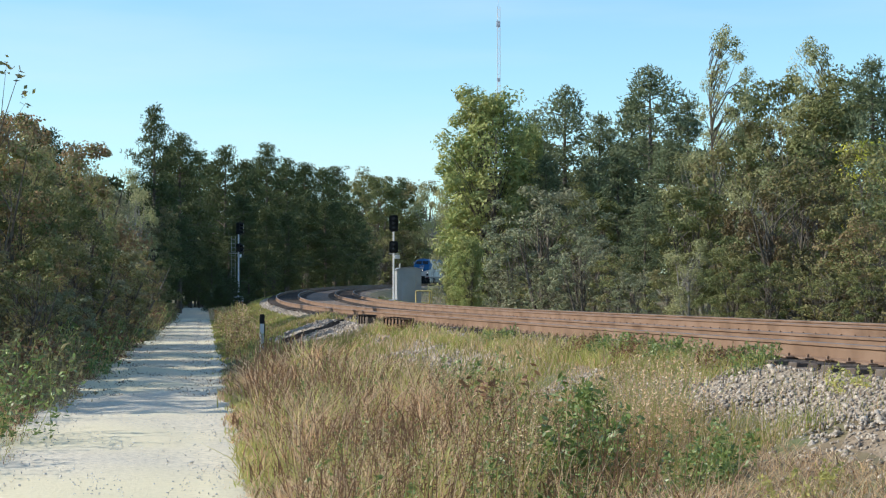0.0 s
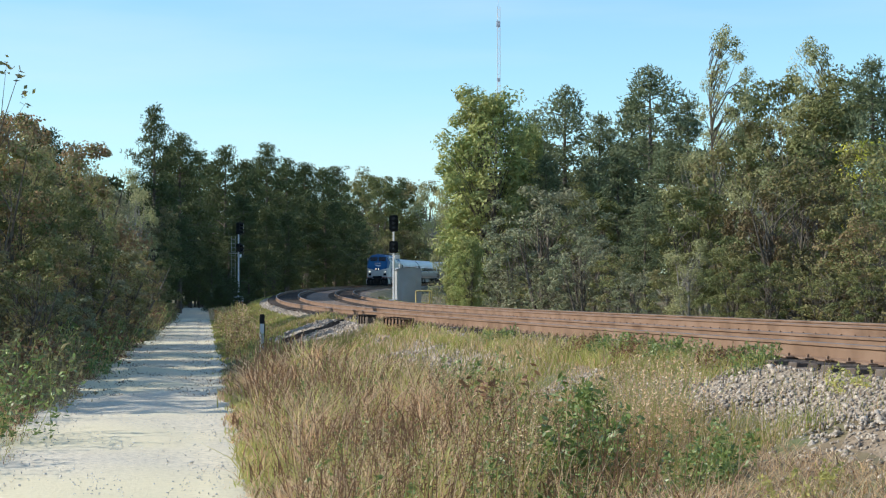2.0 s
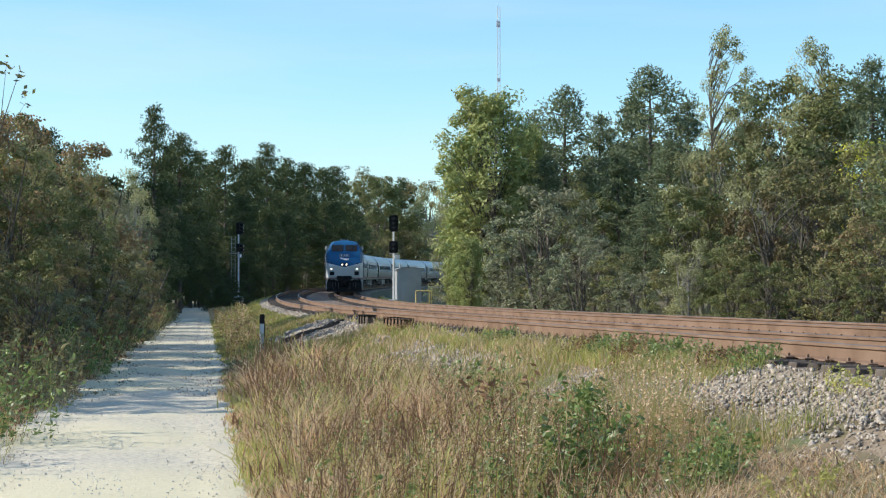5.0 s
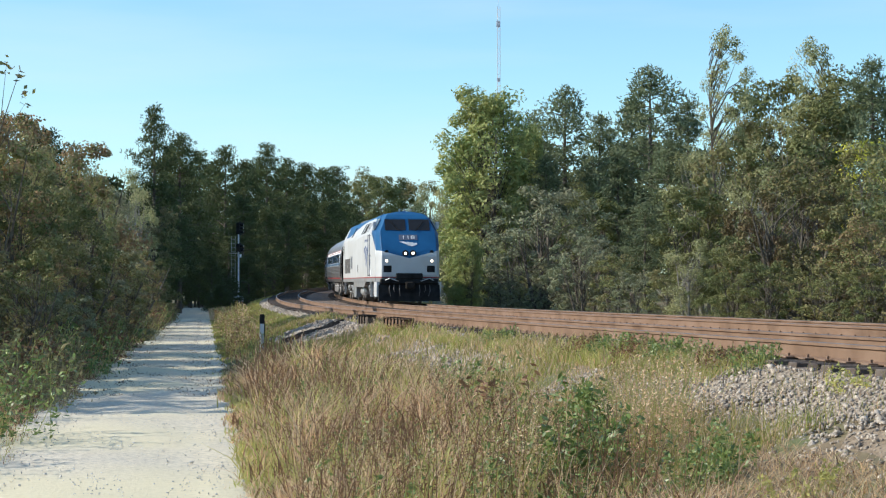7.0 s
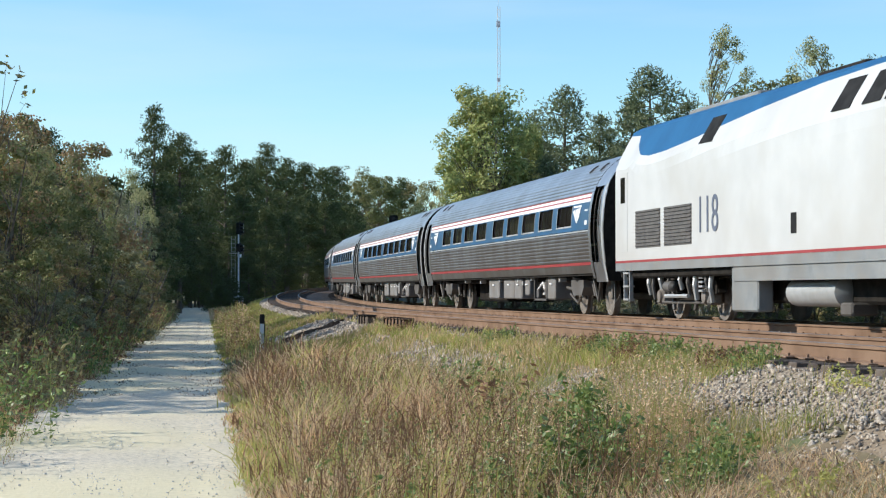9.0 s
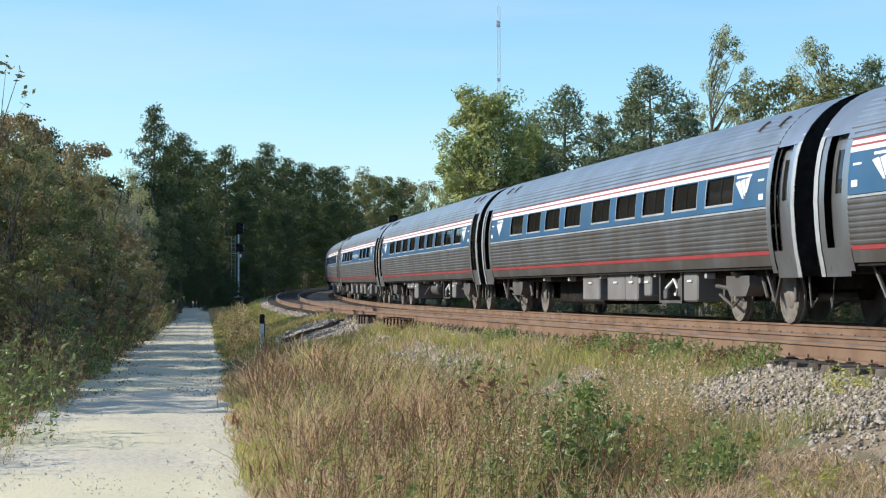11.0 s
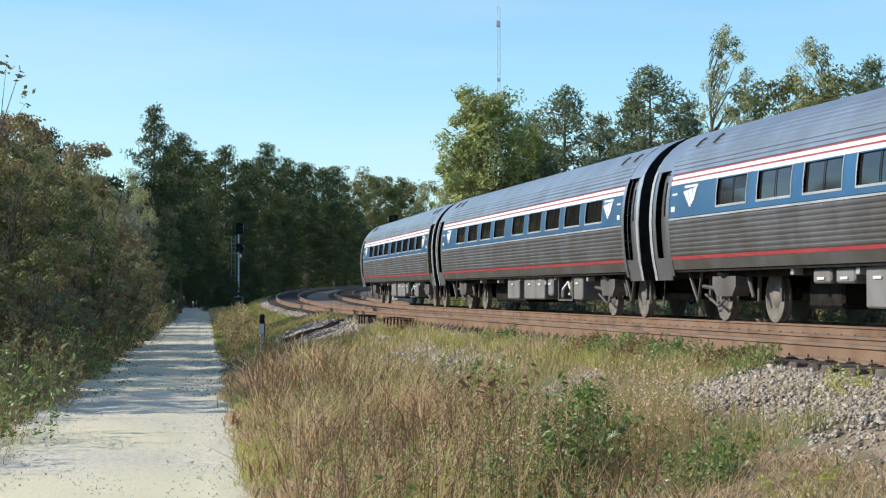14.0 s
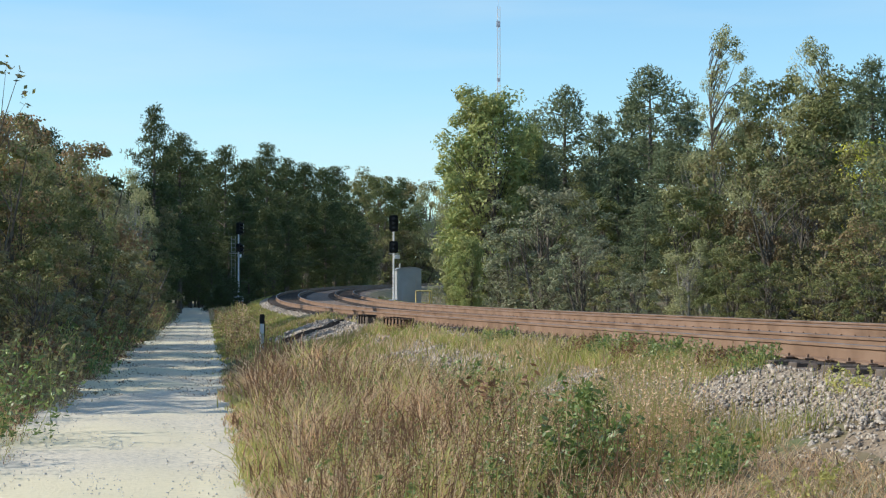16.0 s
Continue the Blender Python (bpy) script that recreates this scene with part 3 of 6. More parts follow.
FINE = dict(blobs=98, leaves=160, size=0.058, blob_r=0.32, tri=True, per_lobe=4)
BUSH = dict(blobs=112, leaves=125, size=0.054, blob_r=0.30, per_lobe=3)
KINDS = {
    "russet": [broadleaf("t", L_russet, M_bark, 11, stems=6, low=0.02, width=4.2, label="bushy young tree with russet and green autumn leaves", **BUSH), broadleaf("t", L_russet, M_bark, 12, h=6, stems=6, width=4.4, low=0.02, label="spreading young tree with reddening leaves", **BUSH)],
    "hedge": [broadleaf("t", L_hedge, M_bark, 14, width=4.2, low=0.02, blobs=112, leaves=120, size=0.054, blob_r=0.31, per_lobe=3, label="thin young tree with browning leaves by the road"), broadleaf("t", L_hedge, M_bark, 15, width=4.3, low=0.0, blobs=105, leaves=120, size=0.054, blob_r=0.31, per_lobe=3, label="straggling roadside tree with brown and green leaves")],
    "shrub": [broadleaf("t", L_shrub, M_bark, 21, width=4.6, low=0.0, label="dense dull green thicket tree", **BUSH), broadleaf("t", L_shrub, M_bark, 22, width=4.2, low=0.0, label="tangled green and brown thicket tree", **BUSH)],
    "olive": [broadleaf("t", L_olive, M_bark, 31, width=4.0, low=0.05, label="leafy olive green tree at the wood's edge", **BUSH), broadleaf("t", L_olive, M_bark, 32, width=4.4, low=0.02, label="rounded olive green tree at the wood's edge", **BUSH)],
    "oak": [broadleaf("t", L_olive, M_bark, 33, width=3.6, low=0.06, label="tall olive green woodland tree", **FINE), broadleaf("t", L_olive, M_bark, 34, width=3.2, low=0.1, label="tall rounded green woodland tree", **FINE), broadleaf("t", L_shrub, M_bark, 35, width=3.4, low=0.06, label="tall brownish green woodland tree", **FINE)],
    "grey": [broadleaf("t", L_grey, M_bark, 41, width=4.6, low=0.0, label="grey-green thicket tree with brown patches", **BUSH), broadleaf("t", L_grey, M_bark, 42, width=4.4, low=0.0, label="grey-green bushy tree beside the line", **BUSH)],
    "poplar": [broadleaf("t", L_poplar, M_bark, 51, h=6, width=2.5, low=0.04, blobs=190, leaves=165, size=0.050, blob_r=0.33, per_lobe=2, stems=2, top_heavy=0.55, tri=True, label="tall yellow-green poplar tree"), broadleaf("t", L_poplar, M_bark, 52, h=6, width=2.6, low=0.0, blobs=170, leaves=165, size=0.052, blob_r=0.33, per_lobe=2, stems=3, top_heavy=0.2, tri=True, label="bright yellow-green poplar tree")],
    "pale": [broadleaf("t", L_pale, M_palebark, 61, h=6, width=2.8, low=0.08, blobs=90, leaves=120, size=0.042, blob_r=0.38, stems=3, tri=True, label="thin pale-leaved tree with grey twigs")],
    "sparse": [broadleaf("t", L_pale, M_bark, 71, h=6, width=1.45, low=0.60, blobs=44, leaves=125, size=0.030, blob_r=0.20, per_lobe=2, fork=0.74, stems=1, top_heavy=0.9, tri=True, label="tall slender tree with thin pale crown")],
    "maroon": [broadleaf("t", L_maroon, M_bark, 73, width=4.4, low=0.0, blobs=170, leaves=130, size=0.050, blob_r=0.26, per_lobe=3, stems=7, top_heavy=0.35, label="dense dark bushy tree with maroon-tinged leaves")],
    "yellow": [broadleaf("t", L_yellow, M_bark, 81, width=3.4, low=0.1, tri=True, size=0.05, leaves=150, label="tree with bright yellow autumn leaves")],
    "pine": [pine("p", 91, low=0.18, label="dark green pine tree in the wood"), pine("p", 92, low=0.32, width=5.4, label="tall dark pine with bare lower trunk"), pine("p", 93, low=0.06, width=5.6, label="dense dark pine branched to the ground")],
    "sunlit_pine": [pine("p", 95, low=0.25, width=6.4, limbs=64, needles=L_sunlit_pine, label="tall grey-green pine in sunlit tone with open layered limbs"), pine("p", 96, low=0.12, width=5.8, limbs=72, needles=L_sunlit_pine, label="grey-green pine tree in sunlit tone behind the line")],
}

LEFT_BANK = [
    (-12.9, 55, 6.6, "russet", 0.85),
    (-12.6, 62, 5.5, "hedge", 0.8),
    (-11.5, 44, 5.3, "russet", 0.9),
    (-12.0, 49, 5.3, "hedge", 1.0),
    (-13.4, 64, 6.4, "russet", 1.0),
    (-14.6, 78, 5.4, "grey", 0.7),
    (-17.1, 100, 7.4, "pale", 0.75),
    (-18.8, 112, 6.6, "pale", 0.7),
    (-17.0, 90, 5.6, "hedge", 0.7),
    (-10.7, 45, 3.9, "olive", 1.0),
    (-11.3, 54, 3.6, "olive", 1.0),
    (-12.4, 66, 2.5, "shrub", 1.4),
    (-14.4, 82, 2.8, "russet", 1.3),
    (-16.4, 98, 2.6, "russet", 1.1),
    (-19.1, 118, 3.0, "shrub", 1.4),
    (-9.9, 38, 1.7, "shrub", 1.2),
    (-10.5, 48, 1.7, "russet", 1.4),
    (-11.6, 58, 2.3, "grey", 1.4),
    (-11.9, 50, 5.2, "hedge", 0.9),
    (-17.0, 146, 1.7, "pine", 2.6),
    (-17.0, 140, 1.1, "pine", 2.6),
    (-14.7, 158, 2.5, "olive", 1.2),
    (-13.8, 76, 3.4, "hedge", 1.0),
]
LEFT_PINES = [
    (-23.8, 150, 15.8, "pine", 0.8),
    (-24.5, 170, 15.2, "pine", 1.0),
    (-28.5, 190, 15.6, "pine", 1.0),
    (-35.0, 262, 20.7, "pine", 1.0),
    (-24.5, 205, 16.8, "pine", 1.0),
    (-23.4, 215, 16.1, "pine", 1.0),
    (-21.4, 222, 18.6, "pine", 1.0),
    (-20.2, 236, 17.7, "pine", 1.0),
    (-19.3, 255, 18.6, "pine", 1.0),
    (-35.1, 275, 20.0, "pine", 1.1),
    (-39.3, 280, 19.5, "pine", 1.1),
    (-27.0, 265, 19.3, "pine", 1.1),
    (-24.6, 275, 19.2, "pine", 1.1),
    (-20.8, 190, 10.5, "pine", 1.2),
    (-18.9, 195, 9.5, "pine", 1.2),
    (-20.9, 178, 6.0, "pine", 1.3),
    (-18.2, 215, 9.8, "pine", 1.2),
    (-17.8, 240, 12.3, "pine", 1.2),
    (-25.5, 165, 6.6, "pine", 1.2),
    (-26.3, 180, 7.7, "pine", 1.3),
    (-22.6, 140, 7.4, "shrub", 1.2),
    (-34.2, 246, 4.4, "pine", 1.6),
    (-31.9, 242, 3.6, "pine", 1.6),
    (-18.1, 170, 4.1, "pine", 1.6),
    (-17.0, 175, 4.8, "pine", 1.5),
    (-20.9, 165, 3.8, "pine", 1.5),
    (-34.2, 252, 8.2, "pine", 1.4),
    (-31.7, 230, 6.1, "pine", 1.6),
    (-31.7, 222, 5.3, "pine", 1.6),
    (-30.2, 226, 3.9, "pine", 1.8),
]
FAR_TREES = [
    (-19.7, 300, 21.0, "pine", 1.1),
    (-18.0, 310, 21.9, "pine", 1.1),
    (-16.2, 270, 8.8, "pine", 1.5),
    (-18.2, 262, 7.7, "pine", 1.5),
    (-14.6, 285, 7.5, "pine", 1.5),
    (-17.7, 230, 6.1, "pine", 1.5),
    (-17.7, 205, 5.2, "pine", 1.5),
    (-15.6, 242, 12.5, "pine", 1.2),
    (-15.2, 256, 13.0, "pine", 1.2),
    (-14.6, 272, 13.5, "pine", 1.2),
    (-13.9, 290, 14.0, "pine", 1.2),
    (-16.5, 330, 20.6, "oak", 1.0),
    (-16.3, 400, 27.6, "oak", 0.9),
    (-12.9, 410, 26.8, "oak", 1.0),
    (-9.4, 420, 26.6, "pine", 1.0),
    (-6.0, 420, 26.6, "oak", 1.0),
    (-2.4, 400, 23.9, "pale", 1.0),
    (-16.5, 290, 11.2, "pine", 1.2),
    (-15.1, 320, 13.3, "pine", 1.2),
    (-15.0, 390, 14.9, "shrub", 1.2),
    (-10.4, 400, 15.2, "shrub", 1.3),
    (-6.1, 400, 14.0, "shrub", 1.2),
    (-18.5, 280, 14.3, "pine", 1.1),
]
RIGHT_BACK = [
    (2.85, 118, 14.1, "poplar", 1.1),
    (1.7, 126, 11.2, "poplar", 0.7),
    (5.6, 124, 12.2, "poplar", 0.6),
    # next six stand hidden behind the poplar, added to block skylight on far cars
    (3.2, 186, 12.5, "oak", 0.6),
    (3.4, 206, 13.5, "oak", 0.6),
    (4.2, 228, 14.0, "sunlit_pine", 0.8),
    (4.8, 250, 14.5, "oak", 0.6),
    (5.8, 275, 15.5, "sunlit_pine", 0.8),
    (7.2, 300, 16.5, "oak", 0.6),
    (0.6, 130, 9.3, "pale", 0.8),
    (8.6, 128, 14.8, "sunlit_pine", 1.1),
    (10.7, 124, 12.6, "sunlit_pine", 1.0),
    (13.4, 118, 15.0, "sunlit_pine", 1.15),
    (13.9, 134, 14.9, "sunlit_pine", 1.0),
    (7.0, 140, 14.1, "sunlit_pine", 1.0),
    (17.2, 128, 14.0, "sunlit_pine", 1.0),
    (6.8, 120, 9.4, "sunlit_pine", 1.1),
    (11.1, 116, 9.5, "sunlit_pine", 1.1),
    (13.9, 112, 9.8, "sunlit_pine", 1.1),
    (16.8, 108, 16.5, "sparse", 0.75),
    (22.8, 112, 16.4, "sparse", 0.85),
    (21.8, 120, 14.8, "oak", 1.0),
    (19.9, 116, 12.0, "oak", 0.9),
    (21.4, 112, 11.4, "pale", 1.1),
    (24.4, 110, 14.0, "oak", 1.0),
    (24.5, 104, 13.8, "sunlit_pine", 1.0),
    (22.6, 106, 11.8, "oak", 1.1),
]
RIGHT_MID = [
    (24.4, 98, 10.5, "yellow", 1.0),
    (15.7, 110, 10.5, "pale", 1.0),
    (8.9, 112, 7.1, "oak", 1.1),
    (11.5, 104, 5.6, "sunlit_pine", 1.2),
    (13.8, 100, 6.4, "oak", 1.2),
    (16.9, 98, 7.2, "pale", 1.2),
    (22.1, 92, 8.2, "oak", 1.2),
    (4.3, 120, 8.7, "poplar", 1.0),
    (20.1, 96, 7.0, "oak", 1.2),
    (2.2, 138, 6.0, "shrub", 1.1),
    (22.3, 86, 10.3, "sunlit_pine", 1.1),
    (22.2, 80, 8.9, "oak", 1.1),
    (16.3, 104, 9.2, "oak", 1.0),
    (1.5, 128, 4.0, "shrub", 1.0),
]
RIGHT_FRONT = [
    (1.5, 106, 3.9, "poplar", 1.0),
    (0.8, 112, 2.8, "poplar", 1.0),
    (4.9, 87, 5.9, "grey", 1.3),
    (3.9, 96, 4.1, "grey", 1.2),
    (6.2, 80, 3.2, "grey", 1.2),
    (7.3, 78, 2.4, "shrub", 1.2),
    (3.1, 98, 2.0, "grey", 1.3),
    (11.2, 58, 5.2, "maroon", 1.05),
    (10.3, 62, 2.8, "olive", 1.2),
    (12.8, 56, 3.5, "shrub", 1.2),
    (9.3, 58, 2.1, "olive", 1.3),
    (8.1, 60, 2.3, "pale", 1.3),
    (12.1, 50, 3.0, "russet", 1.3),
    (9.6, 54, 1.6, "olive", 1.4),
    (10.4, 50, 1.7, "shrub", 1.4),
    (10.8, 46, 1.4, "olive", 1.4),
    (8.1, 66, 1.5, "shrub", 1.4),
    (7.6, 72, 1.5, "grey", 1.3),
    (5.3, 86, 2.1, "grey", 1.3),
    (4.4, 92, 1.6, "shrub", 1.3),
    (12.2, 46, 3.2, "shrub", 1.3),
    (12.7, 44, 3.5, "russet", 1.3),
]

placed = {}
tr = np.random.default_rng(77)


def plant(rows, group):
    """Sets trees at x, y with the height of their tops."""
    for x, y, ztop, kind, wide in rows:
        i = placed.get(kind, 0)
        placed[kind] = i + 1
        proto = KINDS[kind][i % len(KINDS[kind])]
        z = float(ground_z(np.array([x]), np.array([float(y)]))[0])
        k = (ztop - z) / {"pine": 14.1, "sunlit_pine": 14.1, "sparse": 6.05, "poplar": 6.15, "oak": 6.15, "pale": 6.2}.get(kind, 6.35)
        m = Matrix.LocRotScale((x, y, z), Euler((0, 0, tr.uniform(0, 6.28))), (k * wide, k * wide, k))
        if i < len(KINDS[kind]):
            proto.matrix_basis = m
            tagged(proto, group=group)
        else:
            c = copy_thing(proto, Matrix.LocRotScale(m.translation, m.to_quaternion(), None))
            c.scale = (k * wide, k * wide, k)
            tagged(c, group=group)


plant(RIGHT_FRONT, "thicket beside the inner track")
plant(LEFT_BANK, "trees along the gravel road")
plant(RIGHT_BACK, "woodland trees behind the tracks")
plant(LEFT_PINES, "pines beyond the road")
plant(FAR_TREES, "far trees round the bend")
LEFT_EDGE = [(round(-9.1 - 0.132 * (q - 40) - 0.5 * math.sin(q), 2), q, ROAD_Z + 2.3 + 0.9 * math.sin(q * 1.7) + 0.012 * q, ("shrub", "russet", "grey", "shrub", "olive")[i % 5], 1.25) for i, q in enumerate((35, 39, 43, 47, 51, 56, 61, 67, 73, 80, 88, 97, 107))]
# trees out of view at the left, added to shade the verge
LEFT_EDGE += [(-13.6, 37, 5.2, "hedge", 1.1), (-13.0, 41, 5.6, "hedge", 1.1), (-12.4, 34, 3.2, "shrub", 1.2), (-10.9, 30, 3.4, "hedge", 1.0), (-12.6, 32, 4.6, "hedge", 1.0)]
# pines hidden behind the bank trees, added to shade the far train
LEFT_EDGE += [(-30.0, 112, 11.0, "pine", 1.2), (-31.5, 124, 12.0, "pine", 1.2), (-29.5, 136, 12.5, "pine", 1.2), (-33.0, 146, 13.0, "pine", 1.2)]
# unseen second row, added to thicken the shade on the road
LEFT_EDGE += [(-15.2 - 0.06 * (q - 40) + 0.8 * math.sin(q * 1.3), q, 4.4 + 0.02 * (q - 40) + 0.4 * math.sin(q * 2.1), ("hedge", "shrub", "olive")[i % 3], 1.1) for i, q in enumerate((38, 44, 50, 56, 63))]
plant(LEFT_EDGE, "trees along the gravel road")
plant(RIGHT_MID, "woodland trees behind the tracks")


def woods(name, pts, label, mat, seed, n=260, size=0.5):
    """Distant wood, one mass of leaf clumps over trunks."""
    r = np.random.default_rng(seed)
    cs, b = [], Build()
    for x, y, h in pts:
        z = ROAD_Z
        b.tube([(x, y, z), (x + r.normal(0, 0.3), y, z + h * 0.9)], [0.2, 0.04], 5)
        u = r.uniform(0.03, 1, n)
        rad = h * 0.2 * np.sqrt(np.sin(np.pi * np.clip(u * 0.85 + 0.1, 0, 1))) * r.uniform(0.2, 1.1, n)
        a = r.uniform(0, 6.283, n)
        cs.append(np.stack([x + rad * np.cos(a), y + rad * np.sin(a), z + u * h], 1))
    c = np.concatenate(cs)
    c = np.repeat(c, 5, 0) + r.normal(0, 0.4, (len(c) * 5, 3))
    v, f = leaf_quads(c, size * 1.25, r, 0.6, tri=True)
    root = tagged(new(name), label, "woods", kind="stuff")
    part("trunks", b, M_bark, root)
    part("foliage", sheet_mesh("foliage", v, f, [mat]), None, root)


r5 = np.random.default_rng(55)
woods("far_woods", [(x, 165 + 20 * r5.uniform() - 0.1 * x, r5.uniform(12, 17)) for x in np.arange(10, 95, 3.2)], "mixed woodland behind the line", L_olive, 1, 320, 0.28)
woods("far_woods", [(x, r5.uniform(300, 340), r5.uniform(17, 21)) for x in np.arange(-120, -24, 4.5)], "dark pine woods beyond the road", L_pine, 2, 320, 0.4)
woods("far_woods", [(x, r5.uniform(460, 500), r5.uniform(19, 24)) for x in np.arange(-60, 70, 4.5)], "distant woods round the bend", L_olive, 3, 260, 0.5)
woods("far_woods", [(-44 + r5.uniform(-9, 3), y, r5.uniform(6, 8)) for y in np.arange(-70, 36, 7.0)], "woods along the road", L_olive, 4, 130, 0.4)
woods("far_woods", [(44 + r5.uniform(-6, 12), y, r5.uniform(9, 13)) for y in np.arange(-110, 60, 6.0)], "woods beyond the line", L_olive, 5, 120, 0.5)
# stand kept below the skyline, added only to throw shade on the left pines
woods("far_woods", [(r5.uniform(-66, -44), y, min(20, 0.07 * y) * r5.uniform(0.85, 1.0)) for y in np.arange(130, 320, 3.0)], "hidden tall wood added to shade the left pines", L_pine, 6, 300, 0.4)
# just outside the left edge of view, extra tall to block the sun
woods("far_woods", [(-0.2426 * y - r5.uniform(6, 14), y, r5.uniform(23, 26)) for y in np.arange(120, 300, 4.0)], "unseen tall pine wood added to shade the left pines", L_pine, 8, 260, 0.5)
# row behind the camera, added to dim skylight on surfaces facing it
woods("far_woods", [(x, r5.uniform(-52, -42), r5.uniform(16, 22)) for x in np.arange(-52, 52, 4.0)], "unseen woods behind the camera, added to cut skylight", L_olive, 7, 130, 0.5)

# ---- grasses and weeds ----
def blades(name, pts, height, width, mats, mix, label, seed, lean=0.35, category="grass"):
    """Thin bent grass blades in one mesh."""
    r = np.random.default_rng(seed)
    n = len(pts)
    a = r.uniform(0, 6.283, n)
    d = np.stack([np.cos(a), np.sin(a), np.zeros(n)], 1) * (np.abs(r.normal(0, lean, n)) * height)[:, None]
    d[:, 0] += r.normal(0.12, 0.22, n) * height
    b = r.uniform(0, 6.283, n)
    w = np.stack([np.cos(b), np.sin(b) * 0.6, np.zeros(n)], 1) * (width / 2)[:, None]
    mid = pts + d * 0.35 + np.array([0, 0, 1]) * (height * 0.58)[:, None]
    tip = pts + d + np.array([0, 0, 1]) * (height * r.uniform(0.8, 1.0, n))[:, None]
    v = np.stack([pts - w, pts + w, mid + w * 0.9, mid - w * 0.9, tip], 1).reshape(-1, 3)
    k = np.arange(n)[:, None] * 5
    f = np.concatenate([k + np.array([[0, 1, 2]]), k + np.array([[0, 2, 3]]), k + np.array([[3, 2, 4]])], 1).reshape(-1, 3)
    mi = np.repeat(mix, 3)
    return tagged(new(name, sheet_mesh(name, v, f, mats, mi)), label, category, kind="stuff")


def patch(x, y, k, seed):
    """Slow patches between 0 and 1."""
    return np.clip(0.5 + 0.55 * (np.sin(x * k + seed) * np.cos(y * k * 0.8 + 1.3 * seed) + 0.6 * np.sin(x * k * 2.1 - y * k * 1.4 + seed)), 0, 1)


def scatter(n, y0, y1, xa, xb, power, seed):
    """Points over the strip between two edges x = xa(y) and xb(y), denser near by."""
    r = np.random.default_rng(seed)
    y = y0 * (y1 / y0) ** (r.uniform(0, 1, n) ** power)
    x = xa(y) + (xb(y) - xa(y)) * r.uniform(0, 1, n)
    return x, y, r


def bank_edge(lat):
    ss = np.arange(-330.0, 40.0, 1.0)
    ex, ey = on_line(ss, lat)
    return lambda y: np.interp(y, ey[::-1], ex[::-1])


def with_z(x, y, lift=-0.02):
    s, l = line_coords(x, y)
    bed = np.where((l > -3.3) & (l < 7.1), bed_z(s, l), -9.0)
    return np.stack([x, y, np.maximum(ground_z(x, y), bed) + lift], 1)


def edge_r(y):
    return road_x(y) + 1.46 + 0.05 * np.sin(y * 0.7) + 0.04 * np.sin(y * 2.3)


def edge_l(y):
    return road_x(y) - 1.30 + 0.15 * np.sin(y * 0.6 + 1) + 0.08 * np.sin(y * 1.9)


def apron(s, l):
    """The bare stone apron below the track box."""
    return (np.abs(s + 12.0) < 6.0 - 1.2 * np.abs(l - 6.4)) & (l > 5.8) & (l < 7.9)


LOW_CLUMPS = []
GRASS = [M_dry, M_green, M_low, M_brownleaf]
# tall grass between the road and the line: tufts that fan out
x, y, r = scatter(12000, 11.5, 62, edge_r, bank_edge(7.2), 1.0, 101)
s_, l_ = line_coords(x, y)
start = 8.0 + 0.5 * np.clip((s_ - 17) / 3, 0, 1) + 1.1 * np.clip((y - 38) / 8, 0, 1)
keep = (np.hypot((x - 1.15) / 0.5, (y - 15.9) / 1.1) > r.uniform(0, 1.3, len(x))) & (r.uniform(0, 1, len(x)) < np.clip((l_ - start) / 0.9, 0, 1)) & (r.uniform(0, 1, len(x)) < 0.40 + 0.60 * patch(x, y, 1.2, 3.0))
x, y = x[keep], y[keep]
tuft_h = (0.30 + 0.42 * patch(x, y, 0.6, 2.2)) * r.uniform(0.4, 1.45, len(x)) * np.clip((x - edge_r(y) + 0.25) / 0.9, 0.4, 1)
tuft_h *= np.where((y > 36) & (x < -2.5), 0.5, 1.0)
tuft_m = np.where(r.uniform(0, 1, len(x)) < 0.15 + 0.58 * patch(x, y, 0.9, 1.0) ** 1.4, 1, np.where(r.uniform(0, 1, len(x)) < 0.36, 3, 0))
k = 13
x, y, tuft_h, tuft_m = (np.repeat(q, k) for q in (x, y, tuft_h, tuft_m))
x, y = x + r.normal(0, 0.05, len(x)) * np.maximum(y / 20, 1), y + r.normal(0, 0.07, len(y))
hh = tuft_h * r.uniform(0.5, 1.15, len(x))
blades("tall_grass", with_z(x, y), hh, 0.0115 * np.maximum(y / 16, 0.8) * r.uniform(0.4, 1.7, len(x)), GRASS, np.where(r.uniform(0, 1, len(x)) < 0.12, 0, tuft_m), "tall dry and green grass on the bank", 102, 0.48)
# broad weeds and loose stones on the bare lower bank
for i, (cx, cy, h) in enumerate([(2.6, 13.2, 0.22), (1.9, 14.2, 0.34), (3.7, 16.8, 0.18)]):
    LOW_CLUMPS.append((cx, cy, h, 150 + i))
# straw lying below the stones
x, y, r = scatter(46000, 11.0, 40, bank_edge(10.0), bank_edge(7.2), 1.0, 111)
blades("straw_litter", with_z(x, y, 0.0), r.uniform(0.03, 0.13, len(x)), 0.006 * np.maximum(y / 16, 0.9) * r.uniform(0.7, 1.4, len(x)), GRASS, np.where(r.uniform(0, 1, len(x)) < 0.10, 2, np.where(r.uniform(0, 1, len(x)) < 0.25, 3, 0)), "dry straw lying on the bank", 112, 1.8)
# grass of the bank farther off
x, y, r = scatter(36000, 55, 190, edge_r, bank_edge(6.2), 1.0, 103)
s_, l_ = line_coords(x, y)
ok = ~apron(s_, l_)
x, y, l_ = x[ok], y[ok], l_[ok]
